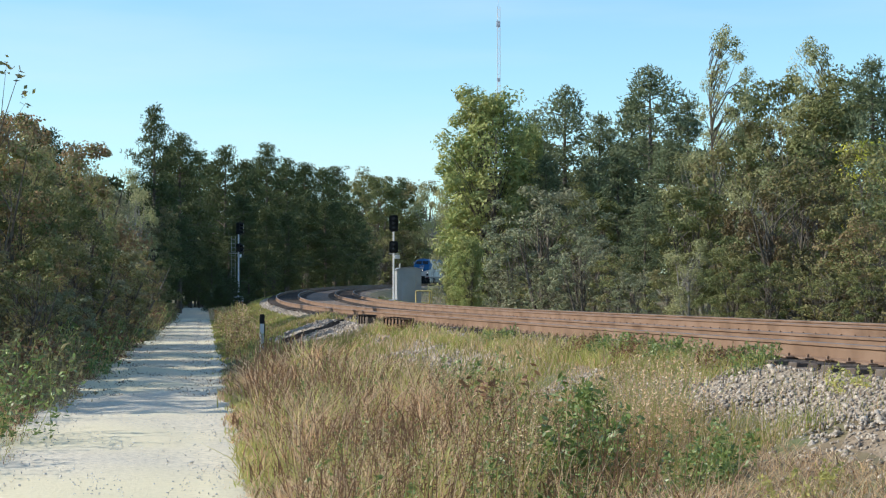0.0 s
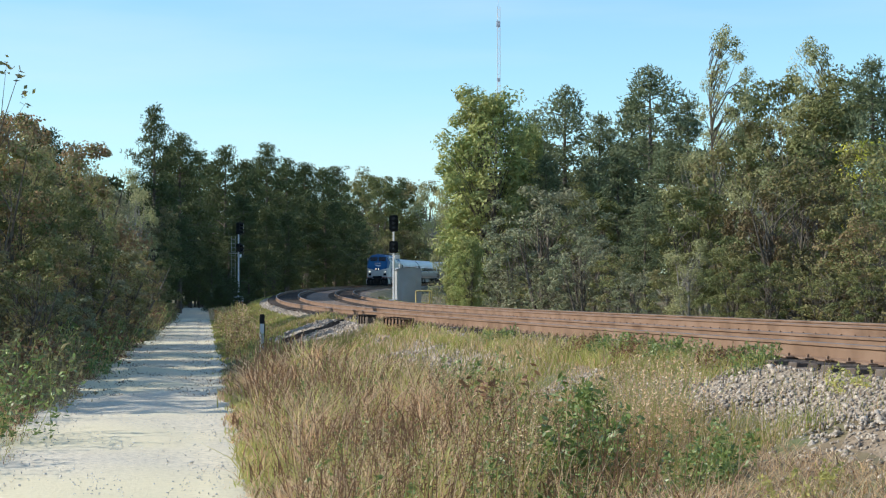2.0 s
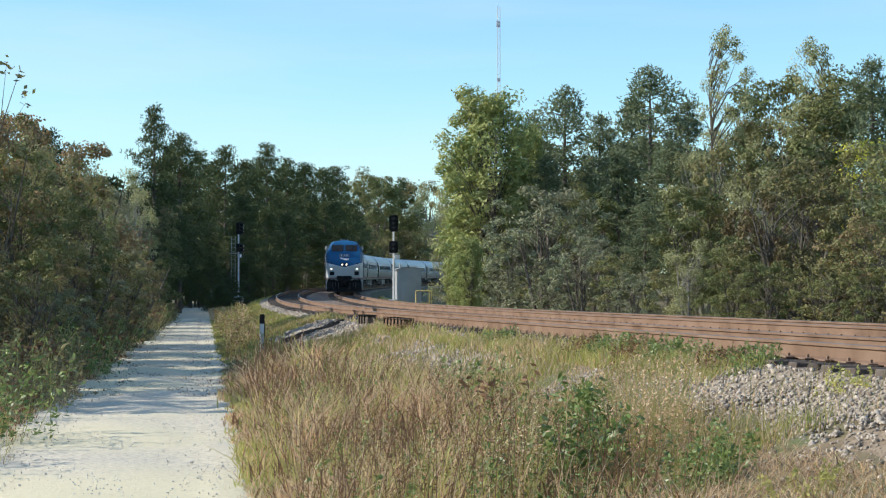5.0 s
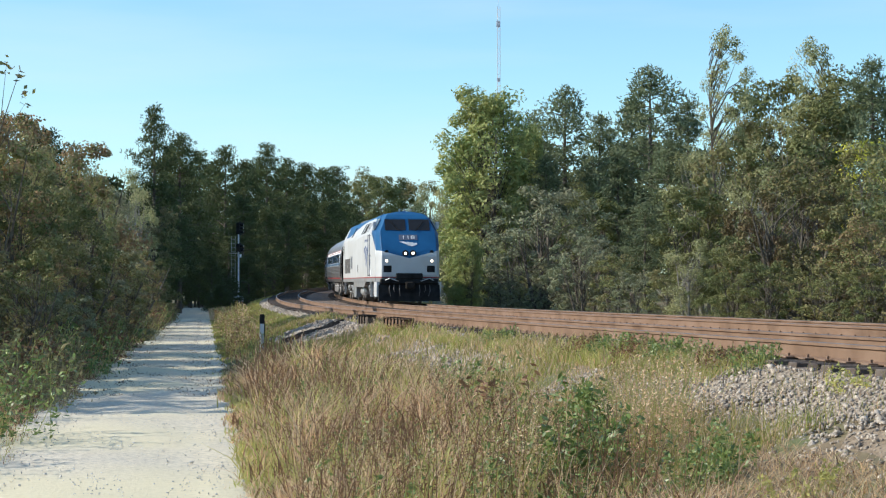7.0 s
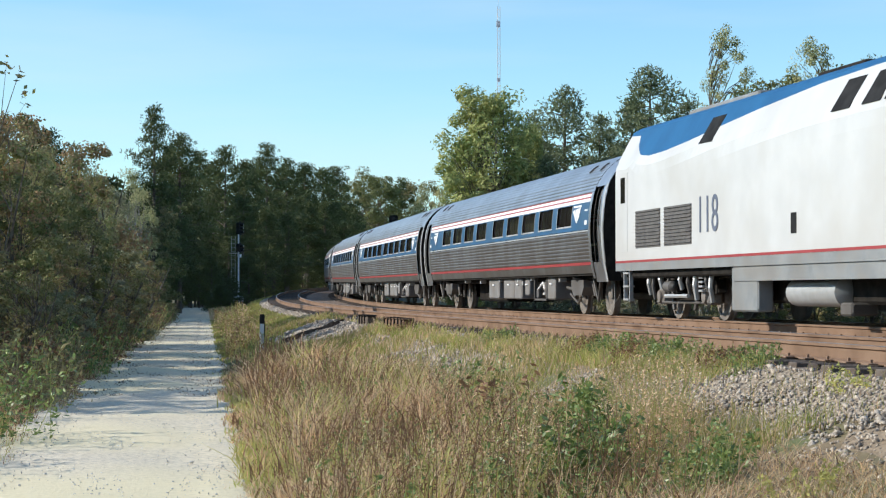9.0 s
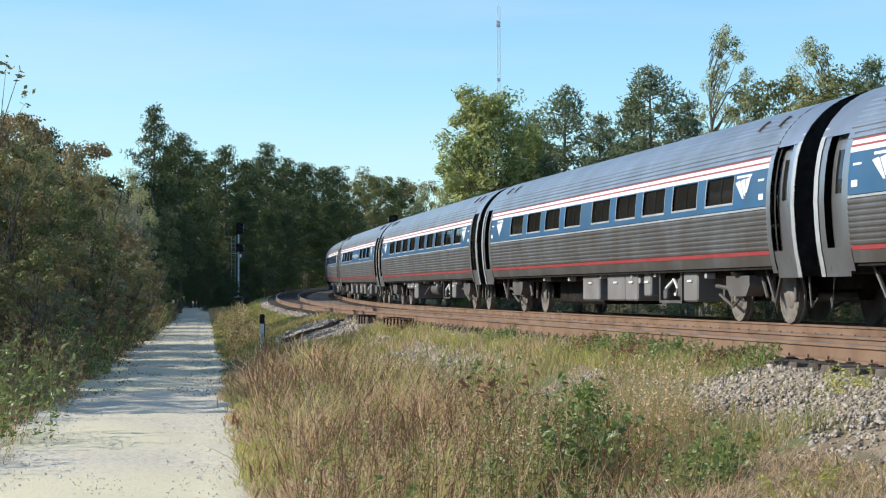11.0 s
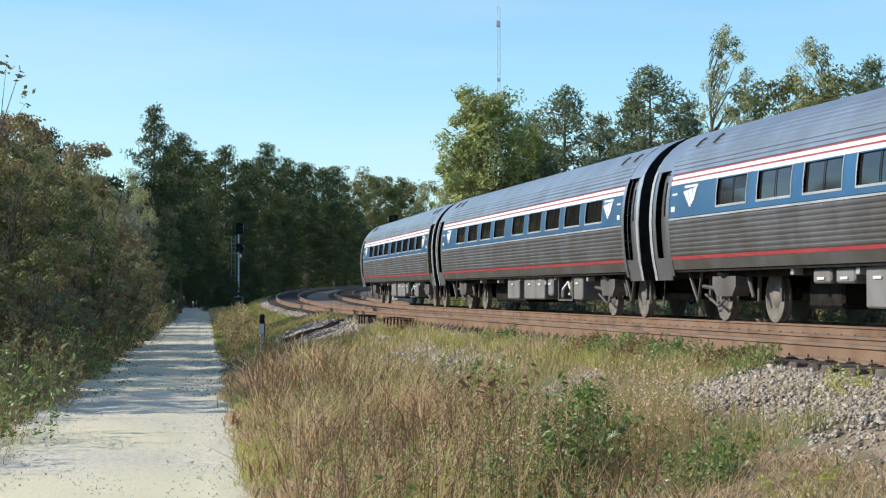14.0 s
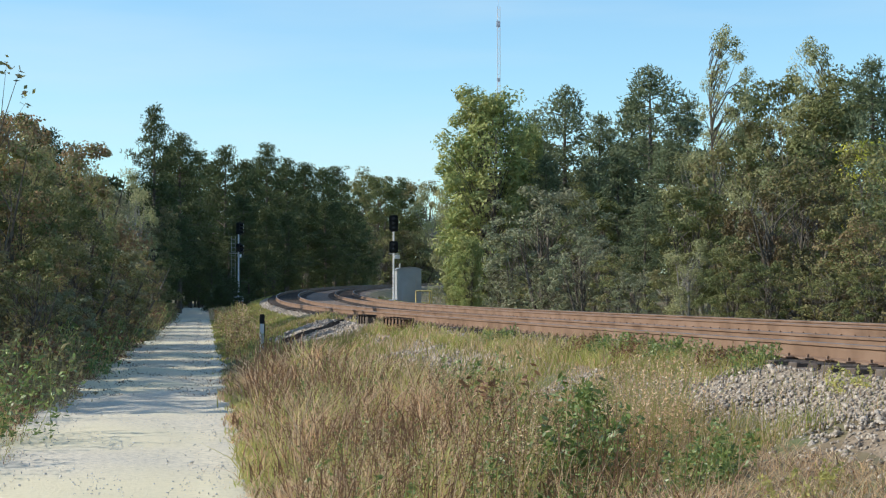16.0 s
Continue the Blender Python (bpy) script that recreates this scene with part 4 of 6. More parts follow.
short = l_ < 9.5
hh = np.where(short, 0.16, 0.62) * r.uniform(0.5, 1.3, len(x))
mix = np.where(short, 2, np.where(r.uniform(0, 1, len(x)) < 0.25, 1, 0))
blades("bank_grass", with_z(x, y), hh, 0.0065 * y / 16 * r.uniform(0.7, 1.4, len(x)), GRASS, mix, "dry tan and yellow-green grass on the far bank", 104)
# short turf below the ballast
x, y, r = scatter(95000, 15, 62, bank_edge(8.9), bank_edge(5.75), 1.0, 105)
s_, l_ = line_coords(x, y)
bare = np.clip((s_ - 17) / 2.5, 0, 1) * np.clip((7.25 - l_) / 0.6, 0, 1)
bare = np.maximum(bare, 1.0 * np.exp(-((s_ - 8) / 4.2) ** 2 - ((l_ - 6.9) / 0.75) ** 2))
bare = np.maximum(bare, 0.9 * np.exp(-((s_ + 1) / 4.5) ** 2 - ((l_ - 6.3) / 0.45) ** 2))
keep = (~apron(s_, l_)) & (r.uniform(0, 1, len(x)) < 1) & (r.uniform(0, 1, len(x)) < (1 - 0.93 * bare) * (0.35 + 0.65 * patch(x, y, 1.1, 5.0)))
x, y = x[keep], y[keep]
hh = r.uniform(0.06, 0.22, len(x)) * (0.6 + 0.8 * patch(x, y, 0.7, 7.0))
mix = np.where(r.uniform(0, 1, len(x)) < 0.62 + 0.2 * patch(x, y, 0.8, 8.0), 2, 0)
blades("short_turf", with_z(x, y), hh, 0.006 * np.maximum(y / 16, 0.9) * r.uniform(0.7, 1.4, len(x)), GRASS, mix, "short yellow-green turf below the ballast", 106, 0.5)
x, y, r = scatter(16000, 19, 62, bank_edge(6.35), bank_edge(5.55), 1.0, 113)
s_, l_ = line_coords(x, y)
keep = (s_ < 20.0) & ((l_ > 6.0) | (s_ > 12) | (r.uniform(0, 1, len(x)) < 0.25)) & ~apron(s_, l_) & (r.uniform(0, 1, len(x)) < 0.25 + 0.75 * patch(x, y, 1.3, 2.0))
x, y = x[keep], y[keep]
blades("ballast_edge_grass", with_z(x, y), r.uniform(0.10, 0.26, len(x)), 0.007 * y / 16 * r.uniform(0.7, 1.4, len(x)), GRASS, np.where(r.uniform(0, 1, len(x)) < 0.6, 1, np.where(r.uniform(0, 1, len(x)) < 0.5, 0, 2)), "rough grass hiding the tie ends", 114, 0.5)
# verge along the far side of the road
x, y, r = scatter(52000, 16, 160, lambda y: edge_l(y) - 3.6, edge_l, 0.9, 107)
q = np.clip((edge_l(y) - x) / 1.4, 0, 1)
hh = (0.10 + 0.75 * q) * r.uniform(0.4, 1.25, len(x))
mix = np.where(r.uniform(0, 1, len(x)) < np.where(y < 24, 0.5, 0.15), 1, np.where(r.uniform(0, 1, len(x)) < 0.6, 3, 0))
blades("verge_grass", with_z(x, y), hh, 0.007 * np.maximum(y / 18, 1) * r.uniform(0.7, 1.5, len(x)), GRASS, mix, "rough green and brown weeds along the road", 108)
# weeds between the inner line and the wood
x, y, r = scatter(26000, 26, 150, bank_edge(-2.7), bank_edge(-6.5), 1.0, 109)
hh = r.uniform(0.08, 0.36, len(x))
mix = np.where(r.uniform(0, 1, len(x)) < 0.55, 1, np.where(r.uniform(0, 1, len(x)) < 0.3, 3, 0))
blades("lineside_weeds", with_z(x, y), hh, 0.008 * np.maximum(y / 18, 1) * r.uniform(0.8, 1.6, len(x)), GRASS, mix, "rank weeds between the line and the wood", 110)


def weeds(name, x, y, h, leaf_mat, stem_mat, nleaf, size, label, seed, spread=0.16, low=0.25):
    """Upright weed stems with leaves up the stalk, in one mesh."""
    r = np.random.default_rng(seed)
    p = with_z(x, y)
    n = len(x)
    top = p + np.stack([r.normal(0.08, 0.26, n) * h, r.normal(0, 0.26, n) * h, h], 1)
    u = r.uniform(low, 1.02, (n, nleaf))
    c = p[:, None] + (top - p)[:, None] * u[..., None] + r.normal(0, 1, (n, nleaf, 3)) * (spread * h)[:, None, None] * np.array([1, 1, 0.4]) * (1.15 - u)[..., None]
    v, f = leaf_quads(c.reshape(-1, 3), size, r, 0.4, 0.6)
    w = np.array([0.004, 0.0, 0.0])[None] * np.maximum(y / 18, 1)[:, None]
    sv = np.stack([p - w, p + w, top + w * 0.5, top - w * 0.5], 1).reshape(-1, 3)
    k = len(v)
    v = np.concatenate([v, sv])
    f = np.concatenate([f, np.arange(4 * n).reshape(-1, 4) + k])
    mi = np.concatenate([np.zeros(n * nleaf), np.ones(n)])
    return tagged(new(name, sheet_mesh(name, v, f, [leaf_mat, stem_mat], mi)), label, "weeds", kind="stuff")


x, y, r = scatter(900, 13.0, 42, lambda y: edge_r(y) + 0.4, bank_edge(8.5), 1.0, 120)
weeds("brown_weeds", x, y, r.uniform(0.45, 0.95, len(x)), M_brownleaf, M_brownleaf, 20, 0.014, "dry brown seeding weeds among the grass", 121, 0.22, 0.45)
x, y, r = scatter(420, 13.0, 50, lambda y: edge_r(y) + 0.6, bank_edge(8.2), 1.0, 122)
weeds("green_weeds", x, y, r.uniform(0.35, 0.75, len(x)), M_weed, M_green, 24, 0.026, "green leafy weeds among the grass", 123)


# woody stalks standing out of the grass
x, y, r = scatter(650, 12.5, 40, lambda y: edge_r(y) + 0.3, bank_edge(8.3), 1.0, 124)
blades("dry_stalks", with_z(x, y), r.uniform(0.55, 1.05, len(x)), 0.0085 * np.maximum(y / 16, 0.9), GRASS, np.where(r.uniform(0, 1, len(x)) < 0.4, 3, 0), "dry brown stalks leaning out of the grass", 125, 0.6, "weeds")


def clump(xc, yc, rad, n, h, mat, nleaf, size, label, seed, name="leafy_weed"):
    r = np.random.default_rng(seed)
    a, d = r.uniform(0, 6.283, n), rad * np.sqrt(r.uniform(0, 1, n))
    return weeds(name, xc + d * np.cos(a), yc + d * np.sin(a) * 1.6, r.uniform(0.6, 1.1, n) * h, mat, M_green, nleaf, size, label, seed, 0.2, 0.1)


clump(1.15, 16.0, 0.40, 44, 0.60, M_weed, 24, 0.050, "dark green broad-leaved weed clump", 131)
clump(1.30, 18.0, 0.36, 30, 0.62, M_weed, 24, 0.048, "green broad-leaved weed clump", 132)
clump(0.50, 15.6, 0.30, 26, 0.55, M_weed, 24, 0.044, "dark green broad-leaved weed clump", 141)
clump(1.00, 14.2, 0.26, 14, 0.36, M_weed, 24, 0.046, "dark green broad-leaved weed clump", 142)
clump(1.80, 16.2, 0.32, 90, 0.72, M_dry, 26, 0.016, "tall tan seeding weed clump", 143, "dry_weed")
clump(2.15, 14.6, 0.42, 40, 0.34, M_weed, 30, 0.026, "green leafy clump in dry grass", 133)
clump(0.35, 22.5, 0.35, 26, 0.7, M_weed, 34, 0.035, "green weed clump with pale leaves", 134)
clump(0.42, 20.0, 0.30, 9, 0.85, M_brownleaf, 22, 0.05, "dead brown-leaved weed stems", 135, "dead_weed")
clump(1.55, 15.0, 0.14, 5, 0.3, M_brownleaf, 14, 0.05, "dead brown leaves near the ground", 136, "dead_weed")
clump(1.95, 17.5, 0.40, 90, 0.8, M_dry, 26, 0.018, "tall tan seeding weed clump", 137, "dry_weed")
clump(0.55, 16.0, 0.40, 70, 0.75, M_dry, 26, 0.018, "tall tan seeding weed clump", 138, "dry_weed")
for i, (sx, sl) in enumerate([(13.6, 5.8), (14.5, 5.85), (15.3, 5.78), (16.0, 5.82), (16.9, 5.8), (17.5, 5.75), (19.2, 5.8), (19.8, 5.76), (8.2, 5.9), (-1.0, 6.1)]):
    cx, cy = (float(q) for q in on_line(sx, sl))
    clump(cx, cy, 0.33, 36, 0.27, M_weed if i % 3 else M_brownleaf, 22, 0.024, "low green weeds at the ballast edge", 140 + i)
for i, cy in enumerate(np.arange(20, 130, 3.6)):
    cx = float(edge_l(np.array([cy]))[0]) - 1.25 - 0.5 * math.sin(cy)
    clump(cx, cy, 1.0, 34, 1.25, (M_weed if cy < 25 else (M_brownleaf, L_russet, M_weed, L_hedge)[i % 4]), 44, 0.04 + 0.0004 * cy, "rank bushy weeds beside the road", 160 + i, "roadside_weeds")
for i, cy in enumerate(np.arange(52, 150, 7.0)):
    cx = float(edge_r(np.array([cy]))[0]) + 0.9
    clump(cx, cy, 0.7, 26, 0.95, (M_brownleaf, M_dry, L_russet)[i % 3], 40, 0.018 + 0.00025 * cy, "tall dry weeds between road and bank", 200 + i, "roadside_weeds")

for cx, cy, h, seed_ in LOW_CLUMPS:
    clump(cx, cy, 0.34, 20, h, M_weed if seed_ % 2 else M_green, 18, 0.022, "low green weeds on the stony bank", seed_)

# young tree at the roadside: thin bent stem with a few hanging leaves
sap = tagged(new("sapling"), "thin bare sapling with few hanging leaves", "tree")
sap.matrix_basis = pose(-7.95, 31.5, ROAD_Z)
b = Build().tube([(0, 0, -0.1), (0.05, 0, 2.4), (0.25, 0, 4.6), (0.62, 0, 5.75)], [0.03, 0.024, 0.012, 0.004], 6)
b.tube([(0.2, 0, 4.3), (0.72, 0, 5.2)], [0.008, 0.003], 5).tube([(0.3, 0, 4.9), (0.4, 0, 5.9)], [0.008, 0.003], 5)
part("stem", b, M_bark, sap, "thin bent stem", True)
r = np.random.default_rng(9)
c = np.concatenate([np.array(q) + r.normal(0, 0.07, (7, 3)) for q in ((0.62, 0, 5.72), (0.42, 0, 5.85), (0.74, 0, 5.25), (0.3, 0, 5.85), (0.72, 0, 5.4))])
v, f = leaf_quads(c, 0.07, r, 0.45)
part("leaves", sheet_mesh("leaves", v, f, [L_shrub]), None, sap, "few hanging leaves")


# ---- lineside equipment ----
def signal(x, y, z, h, label, lower=True, turn=0):
    root = tagged(new("railway_signal"), label, "signal", "signals on the bend")
    root.matrix_basis = pose(x, y, z, 0, 0, turn)
    part("base", Build().box(-0.35, 0.35, -0.35, 0.35, -0.4, 0.25, 0.03), M_alu, root, "concrete footing")
    part("mast", Build().tube([(0, 0, 0.2), (0, 0, h - 0.3)], [0.075, 0.065], 10), M_white_stripe, root, "pale metal mast", True)
    b = Build()
    for yy in (0.28, 0.62):
        b.tube([(-0.02, yy, 0.1), (-0.02, yy, h - 1.2)], 0.018, 5)
    for k in range(int((h - 1.4) / 0.33)):
        b.tube([(-0.02, 0.28, 0.3 + 0.33 * k), (-0.02, 0.62, 0.3 + 0.33 * k)], 0.011, 5)
    part("ladder", b, M_alu, root, "narrow access ladder")
    for zc, n in ((h - 0.55, 3), (h - 2.15, 2))[:2 if lower else 1]:
        hh = 0.30 * n + 0.22
        head = part("signal_head", Build().prism([(-0.30, zc - hh / 2 + 0.1), (-0.2, zc - hh / 2), (0.2, zc - hh / 2), (0.30, zc - hh / 2 + 0.1), (0.30, zc + hh / 2 - 0.1), (0.2, zc + hh / 2), (-0.2, zc + hh / 2), (-0.30, zc + hh / 2 - 0.1)], -0.16, -0.13).box(-0.14, 0.14, -0.13, 0.16, zc - hh / 2 + 0.08, zc + hh / 2 - 0.08, 0.02), M_black, root, "black signal head with back plate")
        for k in range(n):
            zz = zc + (k - (n - 1) / 2) * 0.30
            part("hood", Build().tube([(0, -0.16, zz + 0.01), (0, -0.42, zz - 0.01)], 0.115, 12), M_black, head, "black lamp hood", True)
            part("lens", Build().lathe((0, -0.425, zz - 0.01), [(0, 0.09), (-0.006, 0.06)], "y", 12), M_lens, head, "unlit lens", True)
    part("junction_box", Build().box(0.06, 0.42, -0.12, 0.12, h - 2.95, h - 2.68, 0.02), M_white_stripe, root, "white junction box")
    part("platform", Build().box(-0.35, 0.35, 0.1, 0.75, h - 2.62, h - 2.58), M_alu, root, "small grating")
    return root


signal(-3.35, 124.0, -0.15, 5.95, "black two-headed railway signal on pale mast beside a cabinet")
signal(-16.8, 150.0, 0.0, 6.4, "black two-headed railway signal on pale mast before dark trees", True, 78)
hut = tagged(new("signal_cabinet"), "grey metal signal cabinet beside the track", "cabinet")
hut.matrix_basis = pose(-2.42, 125.0, -0.2, 0, 0, 8)
part("body", Build().prism([(-0.83, 0), (0.83, 0), (0.83, 2.32), (0.55, 2.42), (0.0, 2.47), (-0.55, 2.42), (-0.83, 2.32)], -0.9, 0.9), M_hut, hut, "plain grey metal body")
part("door", Build().box(-0.45, 0.45, -0.93, -0.9, 0.15, 2.1, 0.01), M_hut, hut, "flush metal door")
part("plinth", Build().box(-0.95, 0.95, -1.0, 1.0, -0.4, 0.02), M_alu, hut, "concrete plinth")
part("roof", Build().prism([(-0.9, 2.30), (-0.58, 2.43), (0, 2.49), (0.58, 2.43), (0.9, 2.30), (0.9, 2.33), (0.58, 2.46), (0, 2.52), (-0.58, 2.46), (-0.9, 2.33)], -0.96, 0.96), M_alu, hut, "shallow curved roof")
part("vent_pipe", Build().tube([(-0.5, 0.3, 2.4), (-0.5, 0.3, 2.75)], 0.06, 8), M_alu, hut)
rail_ = tagged(new("pipe_guard_rail"), "pale yellow pipe guard frame beside the cabinet", "railing")
rail_.matrix_basis = pose(-1.32, 121.5, -0.25)
for xx in (-0.48, 0.42, 0.56):
    part("post", Build().tube([(xx, 0, -0.3), (xx, 0, 0.92)], 0.04, 8), M_yellow, rail_, "", True)
part("top_rail", Build().tube([(-0.48, 0, 0.92), (0.56, 0, 0.92)], 0.04, 8), M_yellow, rail_, "", True)
part("bottom_rail", Build().tube([(-0.48, 0, 0.1), (0.42, 0, 0.1)], 0.04, 8), M_yellow, rail_, "", True)

post = tagged(new("marker_post"), "slim white marker post with black top in grass", "post")
px, py = -4.87, 49.0
post.matrix_basis = pose(px, py, float(ground_z(np.array([px]), np.array([py]))[0]), 0, 1.2, 20)
part("shaft", Build().box(-0.05, 0.05, -0.05, 0.05, -0.4, 0.82, 0.012), M_white_stripe, post, "white painted shaft")
part("cap", Build().box(-0.06, 0.06, -0.06, 0.06, 0.82, 1.08, 0.02), M_black, post, "black painted top")
part("back_strip", Build().box(0.05, 0.075, -0.05, 0.05, -0.3, 0.83, 0.005), M_black, post, "dark strip")

for sx, w_, n_ in ((-8.3, 1.0, 3), (-2.9, 1.6, 6)):
    bx, by = (float(q) for q in on_line(sx, 5.82))
    t_ = float(np.interp(sx, S, _th))
    bb = tagged(new("track_box"), "dark rusty equipment box at the tie ends", "equipment box", "boxes beside the track")
    bb.matrix_basis = Matrix.Translation((bx, by, float(rise(sx)))) @ Matrix.Rotation(t_, 4, "Z")
    part("case", Build().box(-0.12, 0.12, -w_ * 0.9, w_ * 0.9, -0.36, -0.07, 0.03), M_tie if n_ == 3 else M_rail, bb, "rusty brown case")
    part("lid", Build().box(-0.14, 0.14, -w_ * 0.95, w_ * 0.95, -0.07, -0.045, 0.01), M_under if n_ == 3 else M_rail, bb, "dark lid")
    for k in range(n_):
        yk = (k - (n_ - 1) / 2) * 0.52
        part("bracket", Build().box(-0.15, 0.15, yk - 0.04, yk + 0.04, -0.35, -0.035), M_under, bb)

# dark timber strips running down the bank from the box, standing in for a shadow
tx0, ty0 = (float(q) for q in on_line(-13.0, 5.9))
tx1, ty1 = (float(q) for q in on_line(-11.5, 7.75))
shade_band = tagged(new("cable_trough"), "dark timber strips drawn for a shadow band down the stone bank", "trough")
b = Build()
for i in range(6):
    f0, f1 = i / 6, (i + 0.96) / 6
    xa, ya, xb, yb = tx0 + (tx1 - tx0) * f0, ty0 + (ty1 - ty0) * f0, tx0 + (tx1 - tx0) * f1, ty0 + (ty1 - ty0) * f1
    za, zb = (float(ground_z(np.array([q]), np.array([w]))[0]) + 0.13 for q, w in ((xa, ya), (xb, yb)))
    lid = Build().add([(xa, ya - 0.6, za), (xa, ya + 0.6, za), (xb, yb + 0.6, zb), (xb, yb - 0.6, zb), (xa, ya - 0.6, za - 0.25), (xa, ya + 0.6, za - 0.25), (xb, yb + 0.6, zb - 0.25), (xb, yb - 0.6, zb - 0.25)], [(0, 1, 2, 3), (7, 6, 5, 4), (0, 4, 5, 1), (1, 5, 6, 2), (2, 6, 7, 3), (3, 7, 4, 0)])
    part("trough_lid", lid, M_tie, shade_band, "dark timber strip of the shadow band")

# radio mast on the skyline
mast = tagged(new("radio_mast"), "tall slender lattice radio mast on the skyline", "mast")
MX, MY, MH = 45.6, 1500.0, 238.0
mast.matrix_basis = pose(MX, MY, ROAD_Z)
b = Build()
for a in range(3):
    cx, cy = 1.5 * math.cos(a * 2.094), 1.5 * math.sin(a * 2.094)
    b.tube([(cx, cy, 0), (cx, cy, MH)], 0.22, 5)
part("legs", b, M_tower, mast, "faded red and white legs")
b = Build()
for k in range(int(MH / 3)):
    for a in range(3):
        p0 = (1.5 * math.cos(a * 2.094), 1.5 * math.sin(a * 2.094), 3 * k)
        p1 = (1.5 * math.cos((a + 1) * 2.094), 1.5 * math.sin((a + 1) * 2.094), 3 * k + 3)
        b.tube([p0, p1], 0.10, 4)
part("bracing", b, M_tower, mast, "lattice bracing")
part("antenna", Build().box(-1.6, 1.6, -0.4, 0.4, MH - 17, MH - 12).box(-1.2, 1.2, -0.3, 0.3, MH - 62, MH - 59).tube([(0, 0, MH), (0, 0, MH + 6)], 0.12, 5), M_tower, mast, "small antennas")

p6 = np.concatenate([along(2600, 3, 13, 6.2, 7.5, 0.0, 35), along(1300, -6, 3, 6.0, 6.7, 0.0, 38)])
stones("crushed_stone", p6, np.random.default_rng(36).uniform(0.015, 0.04, len(p6)), M_stone, "bare patch of broken stone on the bank", "ballast", 37)
# loose stones of the stone apron round the dark shadow strips
p5 = along(4200, -17.5, -6.5, 5.9, 7.75, 0.02, 31)
p5 = p5[apron(*line_coords(p5[:, 0].copy(), p5[:, 1].copy()))]
stones("crushed_stone", p5, np.random.default_rng(32).uniform(0.03, 0.065, len(p5)), M_stone, "grey stone apron on the bank", "ballast", 33)

# ---- the train ----
def bogie(xc, wb, root):
    """A locomotive bogie with outside frames, springs and piping."""
    bg = new("bogie")
    bg.parent = root
    tagged(bg, "dusty black bogie with brown steel wheels")
    me = Build()
    for s in (-1, 1):
        y0, y1 = (0.92 * s, 1.08 * s) if s > 0 else (1.08 * s, 0.92 * s)
        hb = wb / 2
        me.prism([(xc - hb - 0.45, 0.55), (xc - hb - 0.3, 0.78), (xc - 0.7, 0.8), (xc - 0.45, 0.52), (xc + 0.45, 0.52), (xc + 0.7, 0.8), (xc + hb + 0.3, 0.78), (xc + hb + 0.45, 0.55), (xc + hb + 0.2, 0.5), (xc + 0.75, 0.55), (xc + 0.5, 0.33), (xc - 0.5, 0.33), (xc - 0.75, 0.55), (xc - hb - 0.2, 0.5)], y0, y1)
    me.box(xc - 0.25, xc + 0.25, -1.0, 1.0, 0.45, 0.85, 0.03)
    frame_b = bpy.data.objects.new("bogie_frame", mesh_of("bogie_frame", me, M_under))
    scene.collection.objects.link(frame_b)
    frame_b.parent = bg
    for k, xw in enumerate((xc - wb / 2, xc + wb / 2)):
        for s in (-1, 1):
            b = Build().box(xw - 0.16, xw + 0.16, min(0.9 * s, 1.2 * s), max(0.9 * s, 1.2 * s), 0.3, 0.62, 0.04)
            b.lathe((xw, 1.2 * s, 0.457), [(0, 0.13), (0.04 * s, 0.12), (0.05 * s, 0.02)], "y", 14)
            part("axle_box", b, M_wheel, bg, "dusty brown axle box")
    for s in (-1, 1):
        for xs in (xc - 0.36, xc + 0.36):
            b = Build()
            for j in range(5):
                b.lathe((xs, 1.1 * s, 0.5 + 0.07 * j), [(0, 0.05), (0.018, 0.085), (0.042, 0.085), (0.06, 0.05)], "z", 10)
            part("spring", b, M_under, bg, "coil spring")
        part("brake_rod", Build().tube([(xc - wb / 2 - 0.3, 1.16 * s, 0.34), (xc + wb / 2 + 0.3, 1.16 * s, 0.34)], 0.028, 6), M_box, bg)
        for q in (-1, 1):
            part("hanger", Build().tube([(xc + q * (wb / 2 - 0.55), 1.12 * s, 0.75), (xc + q * (wb / 2 - 0.75), 1.14 * s, 0.2)], 0.045, 6), M_box, bg)
        part("side_bearer", Build().box(xc - 0.28, xc + 0.28, *sorted((0.95 * s, 1.25 * s)), 0.84, 0.98, 0.03), M_box, bg, "grey bolster end")
    for s in (-1, 1):
        for dx, z0, z1, w in ((-1.9, 0.5, 0.95, 0.05), (-1.62, 0.4, 0.98, 0.035), (-1.1, 0.62, 0.98, 0.06), (-0.62, 0.45, 0.9, 0.04), (0.15, 0.6, 0.98, 0.05), (0.62, 0.5, 0.95, 0.04), (1.05, 0.4, 0.96, 0.055), (1.7, 0.55, 0.98, 0.035), (1.95, 0.35, 0.9, 0.05)):
            part("pipe", Build().tube([(xc + dx, 1.26 * s, z1), (xc + dx + 0.03, 1.3 * s, (z0 + z1) / 2), (xc + dx, 1.24 * s, z0)], w, 7), M_alu if w > 0.045 else M_box, bg, "pale vertical pipe")
        part("brake_cylinder", Build().lathe((xc - 0.5, 1.28 * s, 0.66), [(-0.22, 0.04), (-0.2, 0.11), (0.18, 0.11), (0.24, 0.03)], "x", 12), M_box, bg, "grey brake cylinder", True)
        part("tie_bar", Build().tube([(xc - 0.75, 1.3 * s, 0.47), (xc + 0.7, 1.3 * s, 0.47)], 0.04, 6), M_alu, bg, "pale horizontal rod")
        b = Build()
        for k in range(5):
            b.box(xc + 1.35, xc + 1.58, *sorted((1.2 * s, 1.32 * s)), 0.55 + 0.085 * k, 0.59 + 0.085 * k)
